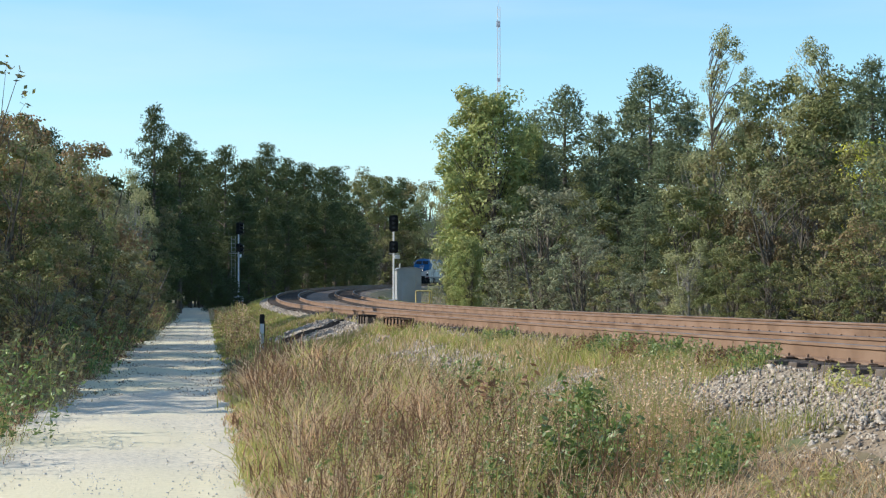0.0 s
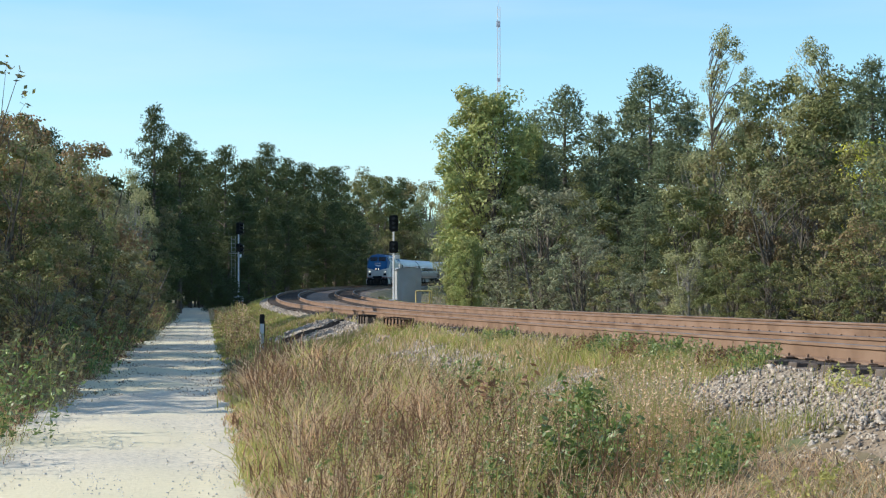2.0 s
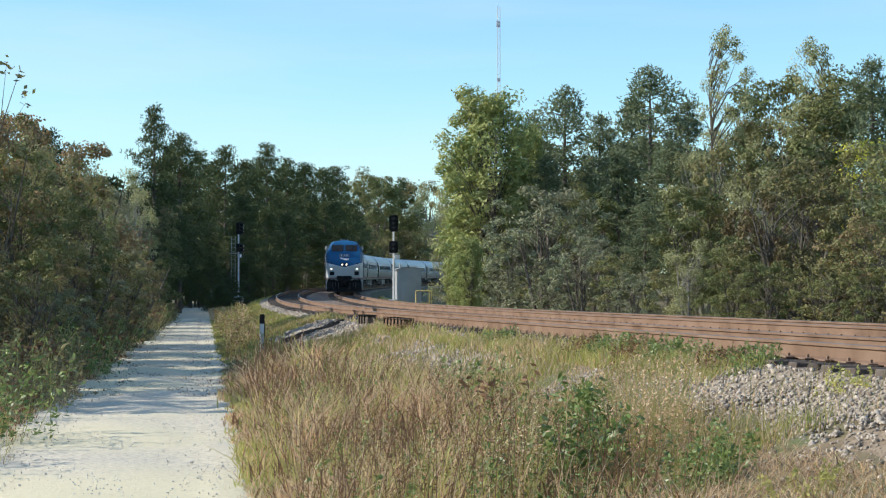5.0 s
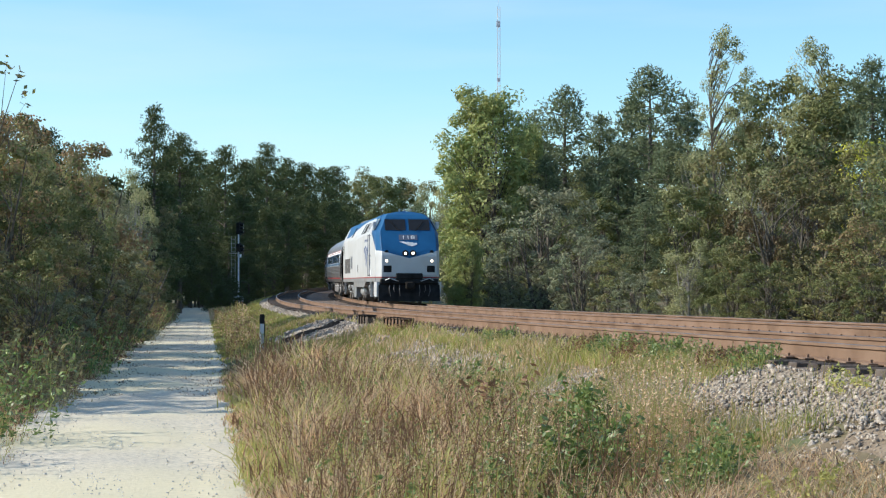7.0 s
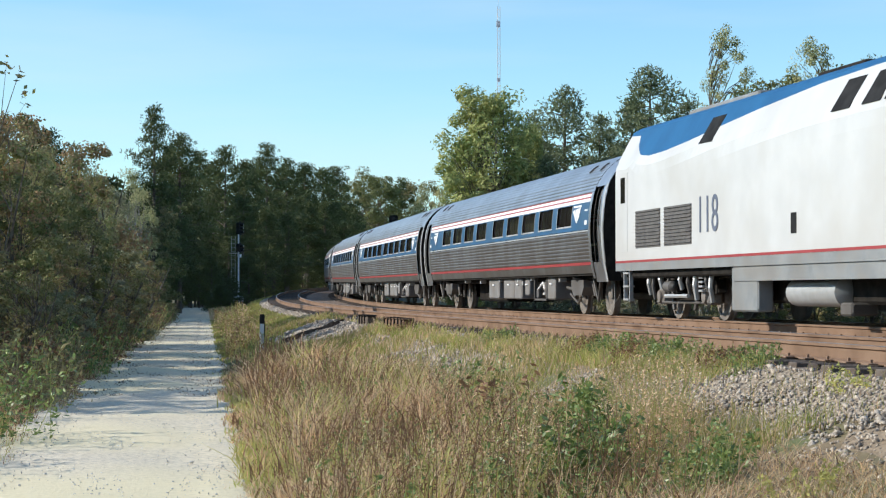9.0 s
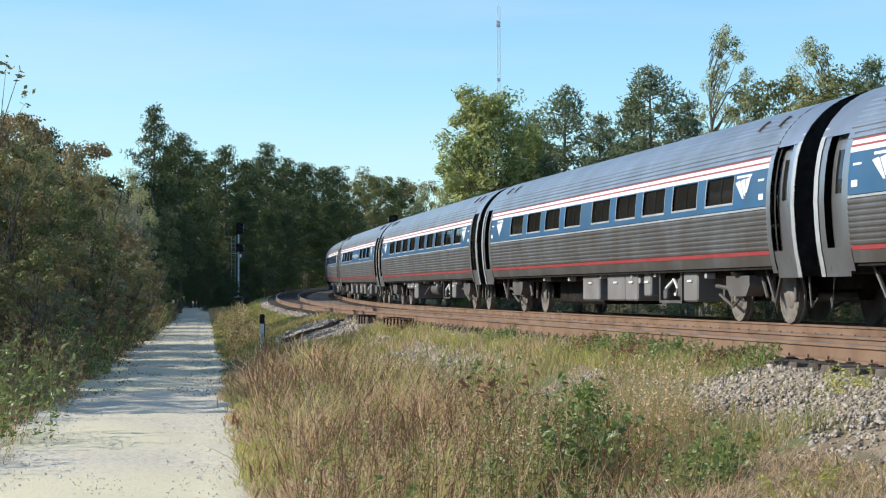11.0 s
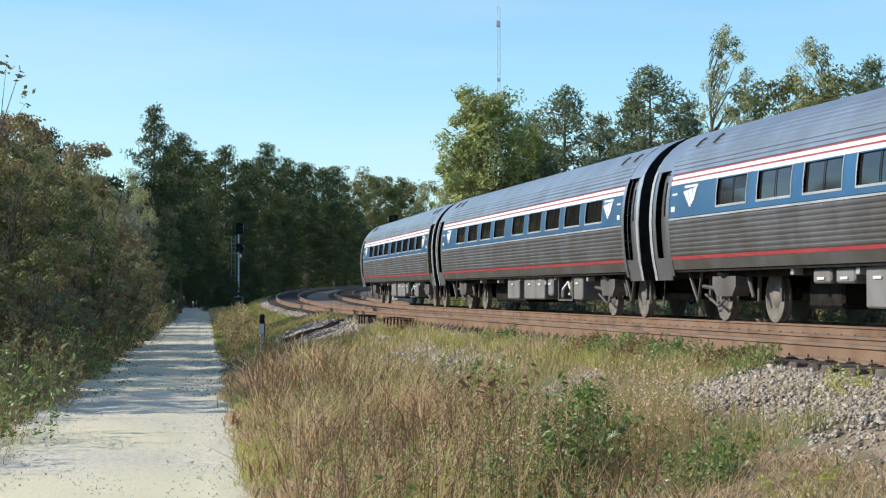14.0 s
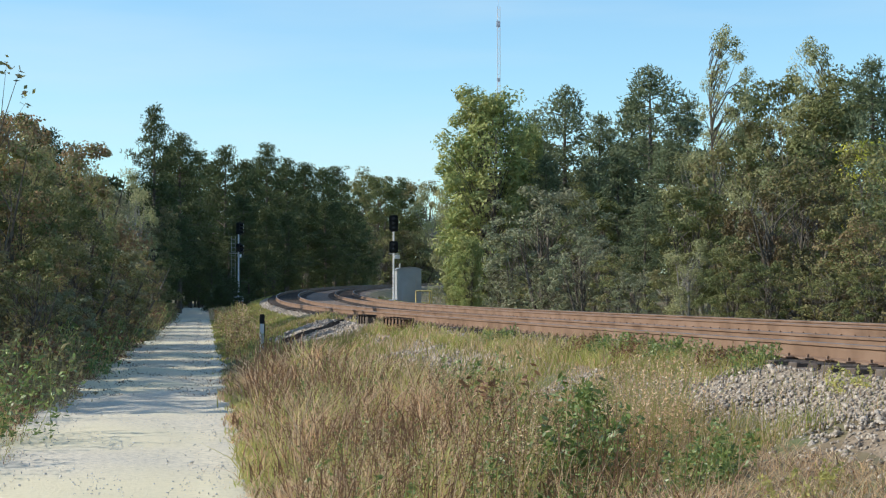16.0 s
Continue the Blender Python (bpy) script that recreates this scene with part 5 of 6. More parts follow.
        part("damper_coil", b, M_alu, bg, "pale ribbed damper")
    for xw in (xc - wb / 2, xc + wb / 2):
        r_ = 0.457
        b = Build().tube([(xw, -0.72, r_), (xw, 0.72, r_)], 0.08, 10)
        for s in (-1, 1):
            prof = [(-0.065 * s, r_ + 0.025), (-0.03 * s, r_ + 0.02), (-0.02 * s, r_), (0.06 * s, r_ - 0.004), (0.062 * s, r_ - 0.07), (0.03 * s, r_ - 0.09), (0.02 * s, 0.16), (0.09 * s, 0.12), (0.09 * s, 0.0)]
            b.lathe((xw, 0.755 * s, r_), prof, "y", 28)
        part("wheelset", b, M_wheel, bg, "worn brown steel wheels on an axle", True)
    return bg


def inside_bogie(xc, root):
    """A coach bogie with its frame between the wheels, so that the wheel discs show."""
    wb = 2.59
    bg = new("bogie")
    bg.parent = root
    tagged(bg, "inside-framed bogie with bare dusty wheel discs")
    b = Build()
    for s in (-1, 1):
        b.box(xc - wb / 2 - 0.35, xc + wb / 2 + 0.35, *sorted((0.42 * s, 0.6 * s)), 0.40, 0.66, 0.04)
    b.box(xc - 0.28, xc + 0.28, -1.15, 1.15, 0.55, 0.84, 0.05)
    part("bogie_frame", b, M_under, bg, "dark inside frame and bolster")
    r_ = 0.457
    for xw in (xc - wb / 2, xc + wb / 2):
        b = Build().tube([(xw, -0.78, r_), (xw, 0.78, r_)], 0.085, 10)
        for s in (-1, 1):
            b.lathe((xw, 0.755 * s, r_), [(-0.065 * s, r_ + 0.025), (-0.03 * s, r_ + 0.02), (-0.02 * s, r_), (0.065 * s, r_ - 0.004), (0.07 * s, r_ - 0.06), (0.03 * s, r_ - 0.085), (0.035 * s, 0.2), (0.075 * s, 0.15), (0.085 * s, 0.0)], "y", 28)
        part("wheelset", b, M_wheel, bg, "worn grey-brown steel wheels on an axle", True)
        for s in (-1, 1):
            b = Build()
            for q in (-1, 1):
                b.tube([(xw + q * 0.52, 0.9 * s, 0.86), (xw + q * 0.55, 0.9 * s, 0.38)], 0.04, 6)
            b.box(xw - 0.6, xw + 0.6, *sorted((0.86 * s, 0.94 * s)), 0.84, 0.9)
            part("brake_hanger", b, M_box, bg, "grey brake hangers")
    for s in (-1, 1):
        y0, y1 = sorted((0.98 * s, 1.3 * s))
        b = Build().prism([(xc - 0.42, 0.47), (xc + 0.42, 0.47), (xc + 0.62, 0.66), (xc + 0.62, 0.84), (xc - 0.62, 0.84), (xc - 0.62, 0.66)], y0, y1)
        part("side_bearer", b, M_box, bg, "grey tapered bolster end")
        part("air_spring", Build().lathe((xc, 1.14 * s, 0.84), [(0, 0.24), (0.05, 0.28), (0.1, 0.24)], "z", 16), M_rubber, bg, "black air spring", True)
        part("damper", Build().tube([(xc + 0.7, 1.1 * s, 0.9), (xc + 1.0, 1.1 * s, 0.45)], [0.05, 0.035], 8), M_box, bg)
        part("traction_rod", Build().tube([(xc - 0.5, 1.18 * s, 0.6), (xc - 1.5, 1.18 * s, 0.66)], 0.04, 6), M_box, bg)
        part("pipe", Build().tube([(xc - 1.7, 1.05 * s, 0.5), (xc - 1.1, 1.0 * s, 0.28), (xc - 0.6, 1.05 * s, 0.42)], 0.03, 6), M_box, bg)
    return bg


# -- passenger car: half profile of the stainless tube, height to half width
CAR_Z = [0.86, 1.0, 1.2, 1.5, 1.95, 2.3, 2.65, 2.85, 3.05, 3.25, 3.45, 3.6, 3.72, 3.80, 3.84]
CAR_W = [1.46, 1.50, 1.54, 1.575, 1.60, 1.585, 1.54, 1.49, 1.41, 1.28, 1.09, 0.89, 0.64, 0.34, 0.0]


def car_w(z):
    return float(np.interp(z, CAR_Z, CAR_W))


def band(b, side, x0, x1, z0, z1, nz=2, out=0.0, flutes=0, depth=0.012):
    """A strip of the car's skin between two heights; with flutes it is corrugated lengthwise."""
    pts = []
    if flutes:
        for i in range(flutes):
            for q, o in ((0.0, 0.0), (0.22, depth), (0.62, depth), (0.80, 0.0)):
                z = z0 + (z1 - z0) * (i + q) / flutes
                pts.append((car_w(z) + out + o, z))
        pts.append((car_w(z1) + out, z1))
    else:
        pts = [(car_w(z0 + (z1 - z0) * i / nz) + out, z0 + (z1 - z0) * i / nz) for i in range(nz + 1)]
    b.rings([[(x, side * w, z) for w, z in pts] for x in (x0, x1)], False)
    return b


COACH = [-8.66, -6.62, -4.58, -2.54, 0.0, 2.04, 4.08, 6.12, 8.16]
CAFE = [-9.6, -7.55, -5.5, -3.55, 2.93, 5.0, 7.1]
WZ0, WZ1 = 2.12, 2.60


COACH_BOXES = [(-1.68, -0.2, 0.36, 0.95), (0.5, 1.94, 0.36, 0.95), (1.98, 2.92, 0.36, 0.95), (3.39, 3.89, 0.46, 0.95), (6.1, 6.95, 0.36, 0.95)]
COACH_BOXES_B = [(-4.75, -4.05, 0.68, 0.92), (-3.85, -3.15, 0.68, 0.92), (-2.75, -1.85, 0.30, 0.95), (6.45, 7.13, 0.36, 0.95)]
CAFE_BOXES = [(-5.6, -4.8, 0.35, 0.95), (-2.2, -1.5, 0.4, 0.95), (0.6, 1.6, 0.42, 0.95), (3.0, 3.6, 0.4, 0.95), (6.3, 7.0, 0.4, 0.95)]


def passenger_car(wins, cafe=False, label="", boxes=COACH_BOXES, tank=None):
    root = tagged(new("passenger_car"), label, "train car", "cars of the passenger train")
    E0 = 11.35
    for sd in (-1, 1):
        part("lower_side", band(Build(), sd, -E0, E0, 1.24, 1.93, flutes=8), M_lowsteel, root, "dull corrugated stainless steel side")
        part("red_stripe", band(Build(), sd, -E0, E0, 1.17, 1.236, 1, 0.004), M_red, root, "red stripe")
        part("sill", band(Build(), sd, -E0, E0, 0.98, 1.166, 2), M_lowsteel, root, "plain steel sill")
        part("belt_stripe", band(Build(), sd, -E0, E0, 1.938, 1.975, 1, 0.006), M_alu, root, "thin pale stripe")
        for z0, z1 in ((2.622, 2.70), (2.735, 2.80)):
            part("white_stripe", band(Build(), sd, -E0, E0, z0, z1, 1, 0.004), M_white_stripe, root, "white stripe above the windows")
        for z0, z1 in ((2.70, 2.735), (2.80, 2.825)):
            part("thin_red_stripe", band(Build(), sd, -E0, E0, z0, z1, 1, 0.003), M_red, root, "thin red stripe")
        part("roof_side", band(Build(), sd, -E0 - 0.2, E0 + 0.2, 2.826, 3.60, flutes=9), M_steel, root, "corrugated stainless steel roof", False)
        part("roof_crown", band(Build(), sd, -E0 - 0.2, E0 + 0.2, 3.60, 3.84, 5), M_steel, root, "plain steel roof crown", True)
        part("blue_band", band(Build(), sd, -E0, E0, 1.986, WZ0, 1), M_carblue, root, "blue paint below the windows")
        part("blue_band", band(Build(), sd, -E0, E0, WZ1, 2.62, 1), M_carblue, root, "blue paint above the windows")
        edges = [-E0]
        for x in wins:
            edges += [x, x + 1.5]
        edges.append(E0)
        for i in range(0, len(edges), 2):
            part("window_pier", band(Build(), sd, edges[i], edges[i + 1], WZ0, WZ1, 3), M_carblue, root, "blue panel between windows", True)
        for x in wins:
            wn_ = part("window", band(Build(), sd, x - 0.02, x + 1.52, WZ0 - 0.02, WZ1 + 0.02, 2, -0.035), M_glass, root, "dark tinted window")
            fr = Build()
            for a0, a1, c0, c1 in ((x - 0.04, x, WZ0 - 0.04, WZ1 + 0.02), (x + 1.5, x + 1.53, WZ0 - 0.04, WZ1 + 0.02), (x, x + 1.5, WZ0 - 0.04, WZ0)):
                band(fr, sd, a0, a1, c0, c1, 2, 0.008)
            part("window_frame", fr, M_alu, wn_, "bright metal frame")
            part("mullion", band(Build(), sd, x + 0.73, x + 0.77, WZ0, WZ1, 2, -0.02), M_under, wn_)
    # ends: rounded corner posts, recessed side doors, end wall and gangway
    for e in (-1, 1):
        for sd in (-1, 1):
            x0, x1 = sorted((e * E0, e * 11.55))
            part("door_post", band(Build(), sd, x0, x1, 0.86, 2.95, 10, 0.012), M_steel, root, "bright corner post", True)
            x0, x1 = sorted((e * 11.55, e * 12.25))
            d = part("vestibule_door", band(Build(), sd, x0, x1, 1.22, 2.95, 10, -0.13), M_steel, root, "recessed steel side door", True)
            wx0, wx1 = sorted((e * 11.75, e * 12.08))
            part("door_window", band(Build(), sd, wx0, wx1, 2.05, 2.72, 3, -0.122), M_glass, d, "narrow dark door window")
            jx0, jx1 = sorted((e * 11.55, e * 11.62))
            part("door_jamb", band(Build(), sd, jx0, jx1, 1.22, 2.95, 8, -0.06), M_rubber, d, "black door seal")
            x0, x1 = sorted((e * 12.25, e * 12.46))
            part("end_post", band(Build(), sd, x0, x1, 0.78, 3.1, 12, -0.012), M_steel, root, "steel end post", True)
            x0, x1 = sorted((e * 12.46, e * 12.62))
            part("end_trim", band(Build(), sd, x0, x1, 0.78, 3.1, 12, 0.004), M_alu, root, "bright metal end trim", True)
            x0, x1 = sorted((e * 11.55, e * 12.25))
            part("step_well", band(Build(), sd, x0, x1, 0.78, 1.22, 3, -0.01), M_steel, root, "steel step skirt", True)
        b = Build()
        for sd in (-1, 1):
            x0, x1 = sorted((e * 11.55, e * 12.62))
            band(b, sd, x0, x1, 2.94, 3.84, 9)
        part("roof_end", b, M_steel, root, "plain steel roof end", True)
        ring = [(car_w(z), z) for z in np.linspace(0.8, 3.8, 14)]
        outline = [(w, z) for w, z in ring] + [(-w, z) for w, z in reversed(ring)]
        b = Build()
        b.add([(e * 12.6, w * 0.985, z) for w, z in outline], [tuple(range(len(outline)))])
        part("end_wall", b, M_under, root, "dark end wall")
        x0, x1 = sorted((e * 12.6, e * 12.97))
        part("gangway", Build().box(x0, x1, -0.62, 0.62, 1.1, 3.35, 0.05).box(x0, x0 + (x1 - x0) * 0.6, -1.2, 1.2, 0.95, 1.15, 0.03), M_rubber, root, "black rubber gangway diaphragm")
        for xr in (9.9, 10.9):
            b = Build().rings([[(e * xr + dx, -(car_w(zz) + 0.012 + o), zz) for zz in (3.36, 3.46, 3.54)] for dx, o in ((0, -0.02), (0.0, 0.04), (0.07, 0.04), (0.07, -0.02))], False)
            part("roof_vent", b, M_louvre, root, "dark roof ventilator")
    # markings on the blue band
    for e in (-1, 1):
        for sd in (-1, 1):
            b = Build()
            x = e * (10.15 if not cafe else 9.75)
            for k in range(3):
                q = [(x - 0.40 + 0.27 * k, 2.46 + 0.02 * k), (x - 0.17 + 0.27 * k, 2.49 + 0.02 * k), (x + 0.10 + 0.07 * k, 2.16 + 0.05 * k), (x + 0.02 + 0.07 * k, 2.16 + 0.05 * k)]
                b.add([(xx, sd * (car_w(zz) + 0.009), zz) for xx, zz in q], [(0, 1, 2, 3)])
            part("emblem", b, M_white_stripe, root, "white wing-shaped emblem")
            for x0, x1, z0, z1 in ((x - 0.35, x + 0.42, 2.53, 2.575), (e * 11.1 - 0.12, e * 11.1 + 0.1, 2.1, 2.2), (e * 11.05 - 0.15, e * 11.05 + 0.15, 2.42, 2.455)):
                part("lettering_bar", band(Build(), sd, x0, x1, z0, z1, 1, 0.009), M_white_stripe, root, "small white bar of lettering")
    if cafe:
        for sd in (-1, 1):
            for x0, n in ((-1.42, 9), (0.78, 8)):
                for k in range(n):
                    xa = x0 + (1.58 / n) * k
                    part("lettering_bar", band(Build(), sd, xa, xa + 1.1 / n, 2.25 if k else 2.24, 2.36 if k else 2.39, 1, 0.009), M_white_stripe, root, "white bar of lettering")
            b = Build()
            for k in range(16):
                a0, a1 = k * math.pi / 8, (k + 1) * math.pi / 8
                q = [(0.45 + rr_ * math.cos(a), 2.33 + rr_ * 1.12 * math.sin(a)) for rr_, a in ((0.13, a0), (0.165, a0), (0.165, a1), (0.13, a1))]
                b.add([(xx, sd * (car_w(zz) + 0.009), zz) for xx, zz in q], [(0, 1, 2, 3)])
            for k in range(3):
                q = [(0.38 + 0.05 * k, 2.27 + 0.03 * k), (0.42 + 0.05 * k, 2.25 + 0.03 * k), (0.45 + 0.05 * k, 2.42), (0.40 + 0.05 * k, 2.42)]
                b.add([(xx, sd * (car_w(zz) + 0.009), zz) for xx, zz in q], [(0, 1, 2, 3)])
            part("roundel", b, M_white_stripe, root, "white ring with slanting bars")
    part("underframe", Build().box(-12.4, 12.4, -1.2, 1.2, 0.82, 1.05, 0.03).box(-12.2, 12.2, -0.25, 0.25, 0.6, 0.85), M_under, root, "black underframe")
    part("floor_pan", Build().box(-11.3, 11.3, -1.46, 1.46, 0.93, 0.99), M_under, root)
    for x0, x1, z0, z1 in boxes:
        bx = part("equipment_box", Build().box(x0, x1, -1.36, 1.36, z0, z1, 0.03), M_equip, root, "dusty grey underfloor box")
        part("latch", Build().box((x0 + x1) / 2 - 0.14, (x0 + x1) / 2 + 0.14, -1.385, -1.355, 0.74, 0.78), M_white_stripe, bx)
    part("dark_gear", Build().box(-6.4, -2.0 if tank is None else -5.0, -0.75, 0.75, 0.26, 0.95, 0.06).box(-1.9, 5.9, -0.4, 0.4, 0.55, 0.85, 0.05), M_under, root, "sooty equipment behind the boxes")
    if tank is not None:
        part("air_tank", Build().lathe((tank, -1.0, 0.66), [(-0.82, 0.05), (-0.76, 0.22), (0.76, 0.22), (0.82, 0.05)], "x", 16), M_box, root, "grey air reservoir", True)
        part("tank_strap", Build().lathe((tank, -1.0, 0.66), [(-0.4, 0.226), (-0.34, 0.226)], "x", 16).lathe((tank, -1.0, 0.66), [(0.34, 0.226), (0.4, 0.226)], "x", 16), M_louvre, root, "dark tank straps")
        part("diagonal_pipe", Build().tube([(tank - 2.4, -1.2, 0.45), (tank - 1.0, -1.15, 0.85)], 0.03, 6), M_box, root)
    # open rack with a coiled pale hose
    for x in (4.46, 5.88):
        part("hanger_rod", Build().box(x - 0.04, x + 0.04, -1.34, -1.24, 0.34, 0.95), M_box, root)
    part("tray", Build().box(4.42, 5.92, -1.34, -0.9, 0.33, 0.38), M_box, root, "grey rack floor")
    part("white_hose", Build().tube([(4.75, -1.25, 0.42), (4.78, -1.3, 0.62), (5.15, -1.25, 0.80), (5.45, -1.27, 0.62), (5.2, -1.24, 0.5)], 0.035, 8), M_white_stripe, root, "pale coiled hose", True)
    part("valve", Build().box(4.62, 4.84, -1.32, -1.2, 0.40, 0.6, 0.02).box(5.5, 5.7, -1.3, -1.1, 0.44, 0.82, 0.03), M_box, root, "grey valve bodies")
    for x, z in ((-5.6, 0.88), (-3.0, 0.86), (-0.05, 0.9), (2.5, 0.88), (3.1, 0.78), (4.2, 0.9), (7.5, 0.85)):
        part("bracket", Build().box(x - 0.07, x + 0.07, -1.38, -1.2, z - 0.05, z + 0.06, 0.01), M_alu, root, "bright small bracket")
    part("train_pipe", Build().tube([(-8.0, -1.12, 0.9), (8.0, -1.12, 0.9)], 0.035, 6), M_box, root)
    for e in (-1, 1):
        part("brace", Build().tube([(e * 11.2, -1.25, 0.95), (e * 10.75, -1.2, 0.35), (e * 10.4, -1.25, 0.95)], 0.035, 6), M_box, root, "grey V-shaped brace")
        part("hanging_hose", Build().tube([(e * 12.5, -1.3, 0.8), (e * 12.6, -1.3, 0.3), (e * 12.75, -1.25, 0.45)], 0.02, 6), M_box, root)
    for e in (-1, 1):
        inside_bogie(e * 9.07, root)
    return root


# -- locomotive: rows of the shell go round the right side, the nose, the left side
def loco_w(z):
    return float(np.interp(z, [0.9, 1.0, 3.15, 3.3, 4.02, 4.12, 4.2, 4.25], [1.46, 1.5, 1.5, 1.47, 1.08, 0.9, 0.5, 0.02]))


def loco_nose(z):
    return float(np.interp(z, [0.9, 1.3, 2.15, 2.3, 3.95, 4.1, 4.25], [10.25, 10.42, 10.45, 10.40, 9.15, 8.8, 8.3]))


def blue_edge(x):
    """Height at which the white side meets the blue top."""
    return float(np.interp(x, [-10.3, -9.5, -9.2, -8.7, -8.0, -7.0, -5.8, -4.2, -2.2, 0.4, 2.5, 6.6, 7.0, 7.5, 8.4, 9.4, 10.0, 10.5], [3.95, 3.9, 3.62, 3.42, 3.36, 3.38, 3.46, 3.60, 3.76, 3.92, 3.97, 3.97, 3.85, 3.40, 3.08, 2.62, 2.38, 2.2]))


def loco_ring():
    """Round the plan: (x or offset from the nose, share of the half width, on the nose)."""
    side = [(x, 1.0, False) for x in np.concatenate([[-10.25], np.arange(-10.0, 9.0, 0.25)])]
    nose = [(-0.76, 1.0, True), (-0.74, 0.985, True), (-0.02, 0.875, True), (0.0, 0.86, True), (0.0, 0.7, True), (0.0, 0.55, True), (0.0, 0.42, True), (0.0, 0.3, True), (0.0, 0.15, True), (0.0, 0.0, True)]
    half = side + nose
    return [(x, -w, n) for x, w, n in half] + [(x, w, n) for x, w, n in reversed(half[:-1])]


def loco_pt(u, z, out=0.0):
    x, w, n = u
    xx = (min(loco_nose(z), 10.45) + x) if n else min(x, loco_nose(z) - 0.76)
    k = loco_w(z)
    taper = 1.0 - 0.02 * max(0.0, xx - 8.0)
    return (xx + (out if n and abs(w) < 0.9 else 0), w * (k + out) * taper, z)


def side_poly(b, pts, out=0.006, sd=-1):
    """A flat marking on the side: outline in x and z, laid on the shell."""
    n = len(pts)
    b.add([(x, sd * (loco_w(z) + o), z) for o in (out, -0.01) for x, z in pts], [tuple(range(n))] + [(i, (i + 1) % n, (i + 1) % n + n, i + n) for i in range(n)])
    return b


def text_mesh(txt, size, name):
    cu = bpy.data.curves.new(name, "FONT")
    cu.body, cu.size, cu.extrude, cu.align_x, cu.align_y = txt, size, 0.004, "CENTER", "CENTER"
    ob = bpy.data.objects.new("tmp_text", cu)
    scene.collection.objects.link(ob)
    me = bpy.data.meshes.new_from_object(ob.evaluated_get(bpy.context.evaluated_depsgraph_get()))
    bpy.data.objects.remove(ob)
    return me


def locomotive():
    root = tagged(new("locomotive"), "white and blue diesel passenger locomotive with lit headlamps", "locomotive")
    ring = loco_ring()

    def ux(u):
        return loco_pt(u, 2.5)[0]

    def edge_of(u):
        """The blue dips to a point in the middle of the nose."""
        return blue_edge(ux(u)) if not u[2] or abs(u[1]) > 0.99 else 2.42 - 0.37 * (1 - abs(u[1]) / 0.985)

    rows_w = [[loco_pt(u, z) for u in ring] for z in (1.0, 1.171)]
    part("lower_band", Build().rings(rows_w, False), M_grey, root, "grey lower body edge", True)
    part("red_stripe", Build().rings([[loco_pt(u, z, 0.004) for u in ring] for z in (1.172, 1.218)], False), M_red, root, "thin red stripe")
    rows = []
    for f in np.linspace(0, 1, 12):
        rows.append([loco_pt(u, 1.219 + (edge_of(u) - 1.219) * f) for u in ring])
    part("body_shell", Build().rings(rows, False), M_white, root, "silver-white painted body sides and nose")
    rows = []
    for f in np.linspace(0, 1, 12):
        rows.append([loco_pt(u, edge_of(u) + (4.06 - edge_of(u)) * f) for u in ring])
    for z in (4.12, 4.2, 4.25):
        rows.append([loco_pt(u, z) for u in ring])
    part("blue_top", Build().rings(rows, False), M_blue, root, "blue painted cab, nose and roof")
    hw = [(loco_w(z), z) for z in np.linspace(1.0, 4.25, 16)]
    out = [(-w, z) for w, z in hw] + [(w, z) for w, z in reversed(hw)]
    part("rear_wall", Build().add([(-10.25, y, z) for y, z in out], [tuple(range(len(out)))]), M_white, root, "white rear wall")
    part("frame", Build().box(-10.2, 9.8, -1.4, 1.4, 0.85, 1.02, 0.03), M_under, root, "dark frame")
    # side furniture, both sides
    for sd in (-1, 1):
        for x0, x1, z0, z1 in ((-8.75, -7.05, 1.46, 2.24), (-6.8, -5.1, 1.46, 2.24)):
            v = part("radiator_grille", side_poly(Build(), [(x0, z0), (x1, z0), (x1, z1), (x0, z1)], 0.004, sd), M_louvre, root, "dark louvred grille")
            b = Build()
            for k in range(11):
                z = z0 + 0.04 + k * 0.07
                b.box(x0 + 0.03, x1 - 0.03, min(sd * 1.5, sd * 1.525), max(sd * 1.5, sd * 1.525), z, z + 0.025)
            part("slats", b, M_louvre, v)
        for x0, x1, lab in ((-4.85, -4.0, 1), (1.45, 2.25, 1), (2.6, 3.35, 1), (3.4, 4.1, 1)):
            v = part("roof_grille", side_poly(Build(), [(x0, 3.34), (x1 - 0.1, 3.34), (x1, 3.84), (x0 + 0.1, 3.84)], 0.006, sd), M_black, root, "dark screen on the sloping roof edge")
        v = part("louvre_panel", side_poly(Build(), [(4.35, 3.36), (5.9, 3.36), (6.0, 3.84), (4.45, 3.84)], 0.004, sd), M_white, root, "white louvred panel")
        b = Build()
        for k in range(7):
            z = 3.39 + k * 0.064
            side_poly(b, [(4.45, z), (5.88, z), (5.88, z + 0.03), (4.45, z + 0.03)], 0.014, sd)
        part("slats", b, M_louvre, v, "dark slots")
        w = part("cab_side_window", side_poly(Build(), [(7.75, 3.38), (8.85, 3.38), (8.7, 3.86), (7.85, 3.86)], 0.007, sd), M_glass, root, "dark cab side window")
        side_f = Build()
        for a, c in (((7.75, 3.38), (8.85, 3.38)), ((8.85, 3.38), (8.7, 3.86)), ((8.7, 3.86), (7.85, 3.86)), ((7.85, 3.86), (7.75, 3.38))):
            side_f.tube([(p[0], sd * (loco_w(p[1]) + 0.008), p[1]) for p in (a, c)], 0.022, 5)
        part("window_frame", side_f, M_alu, w, "metal frame")
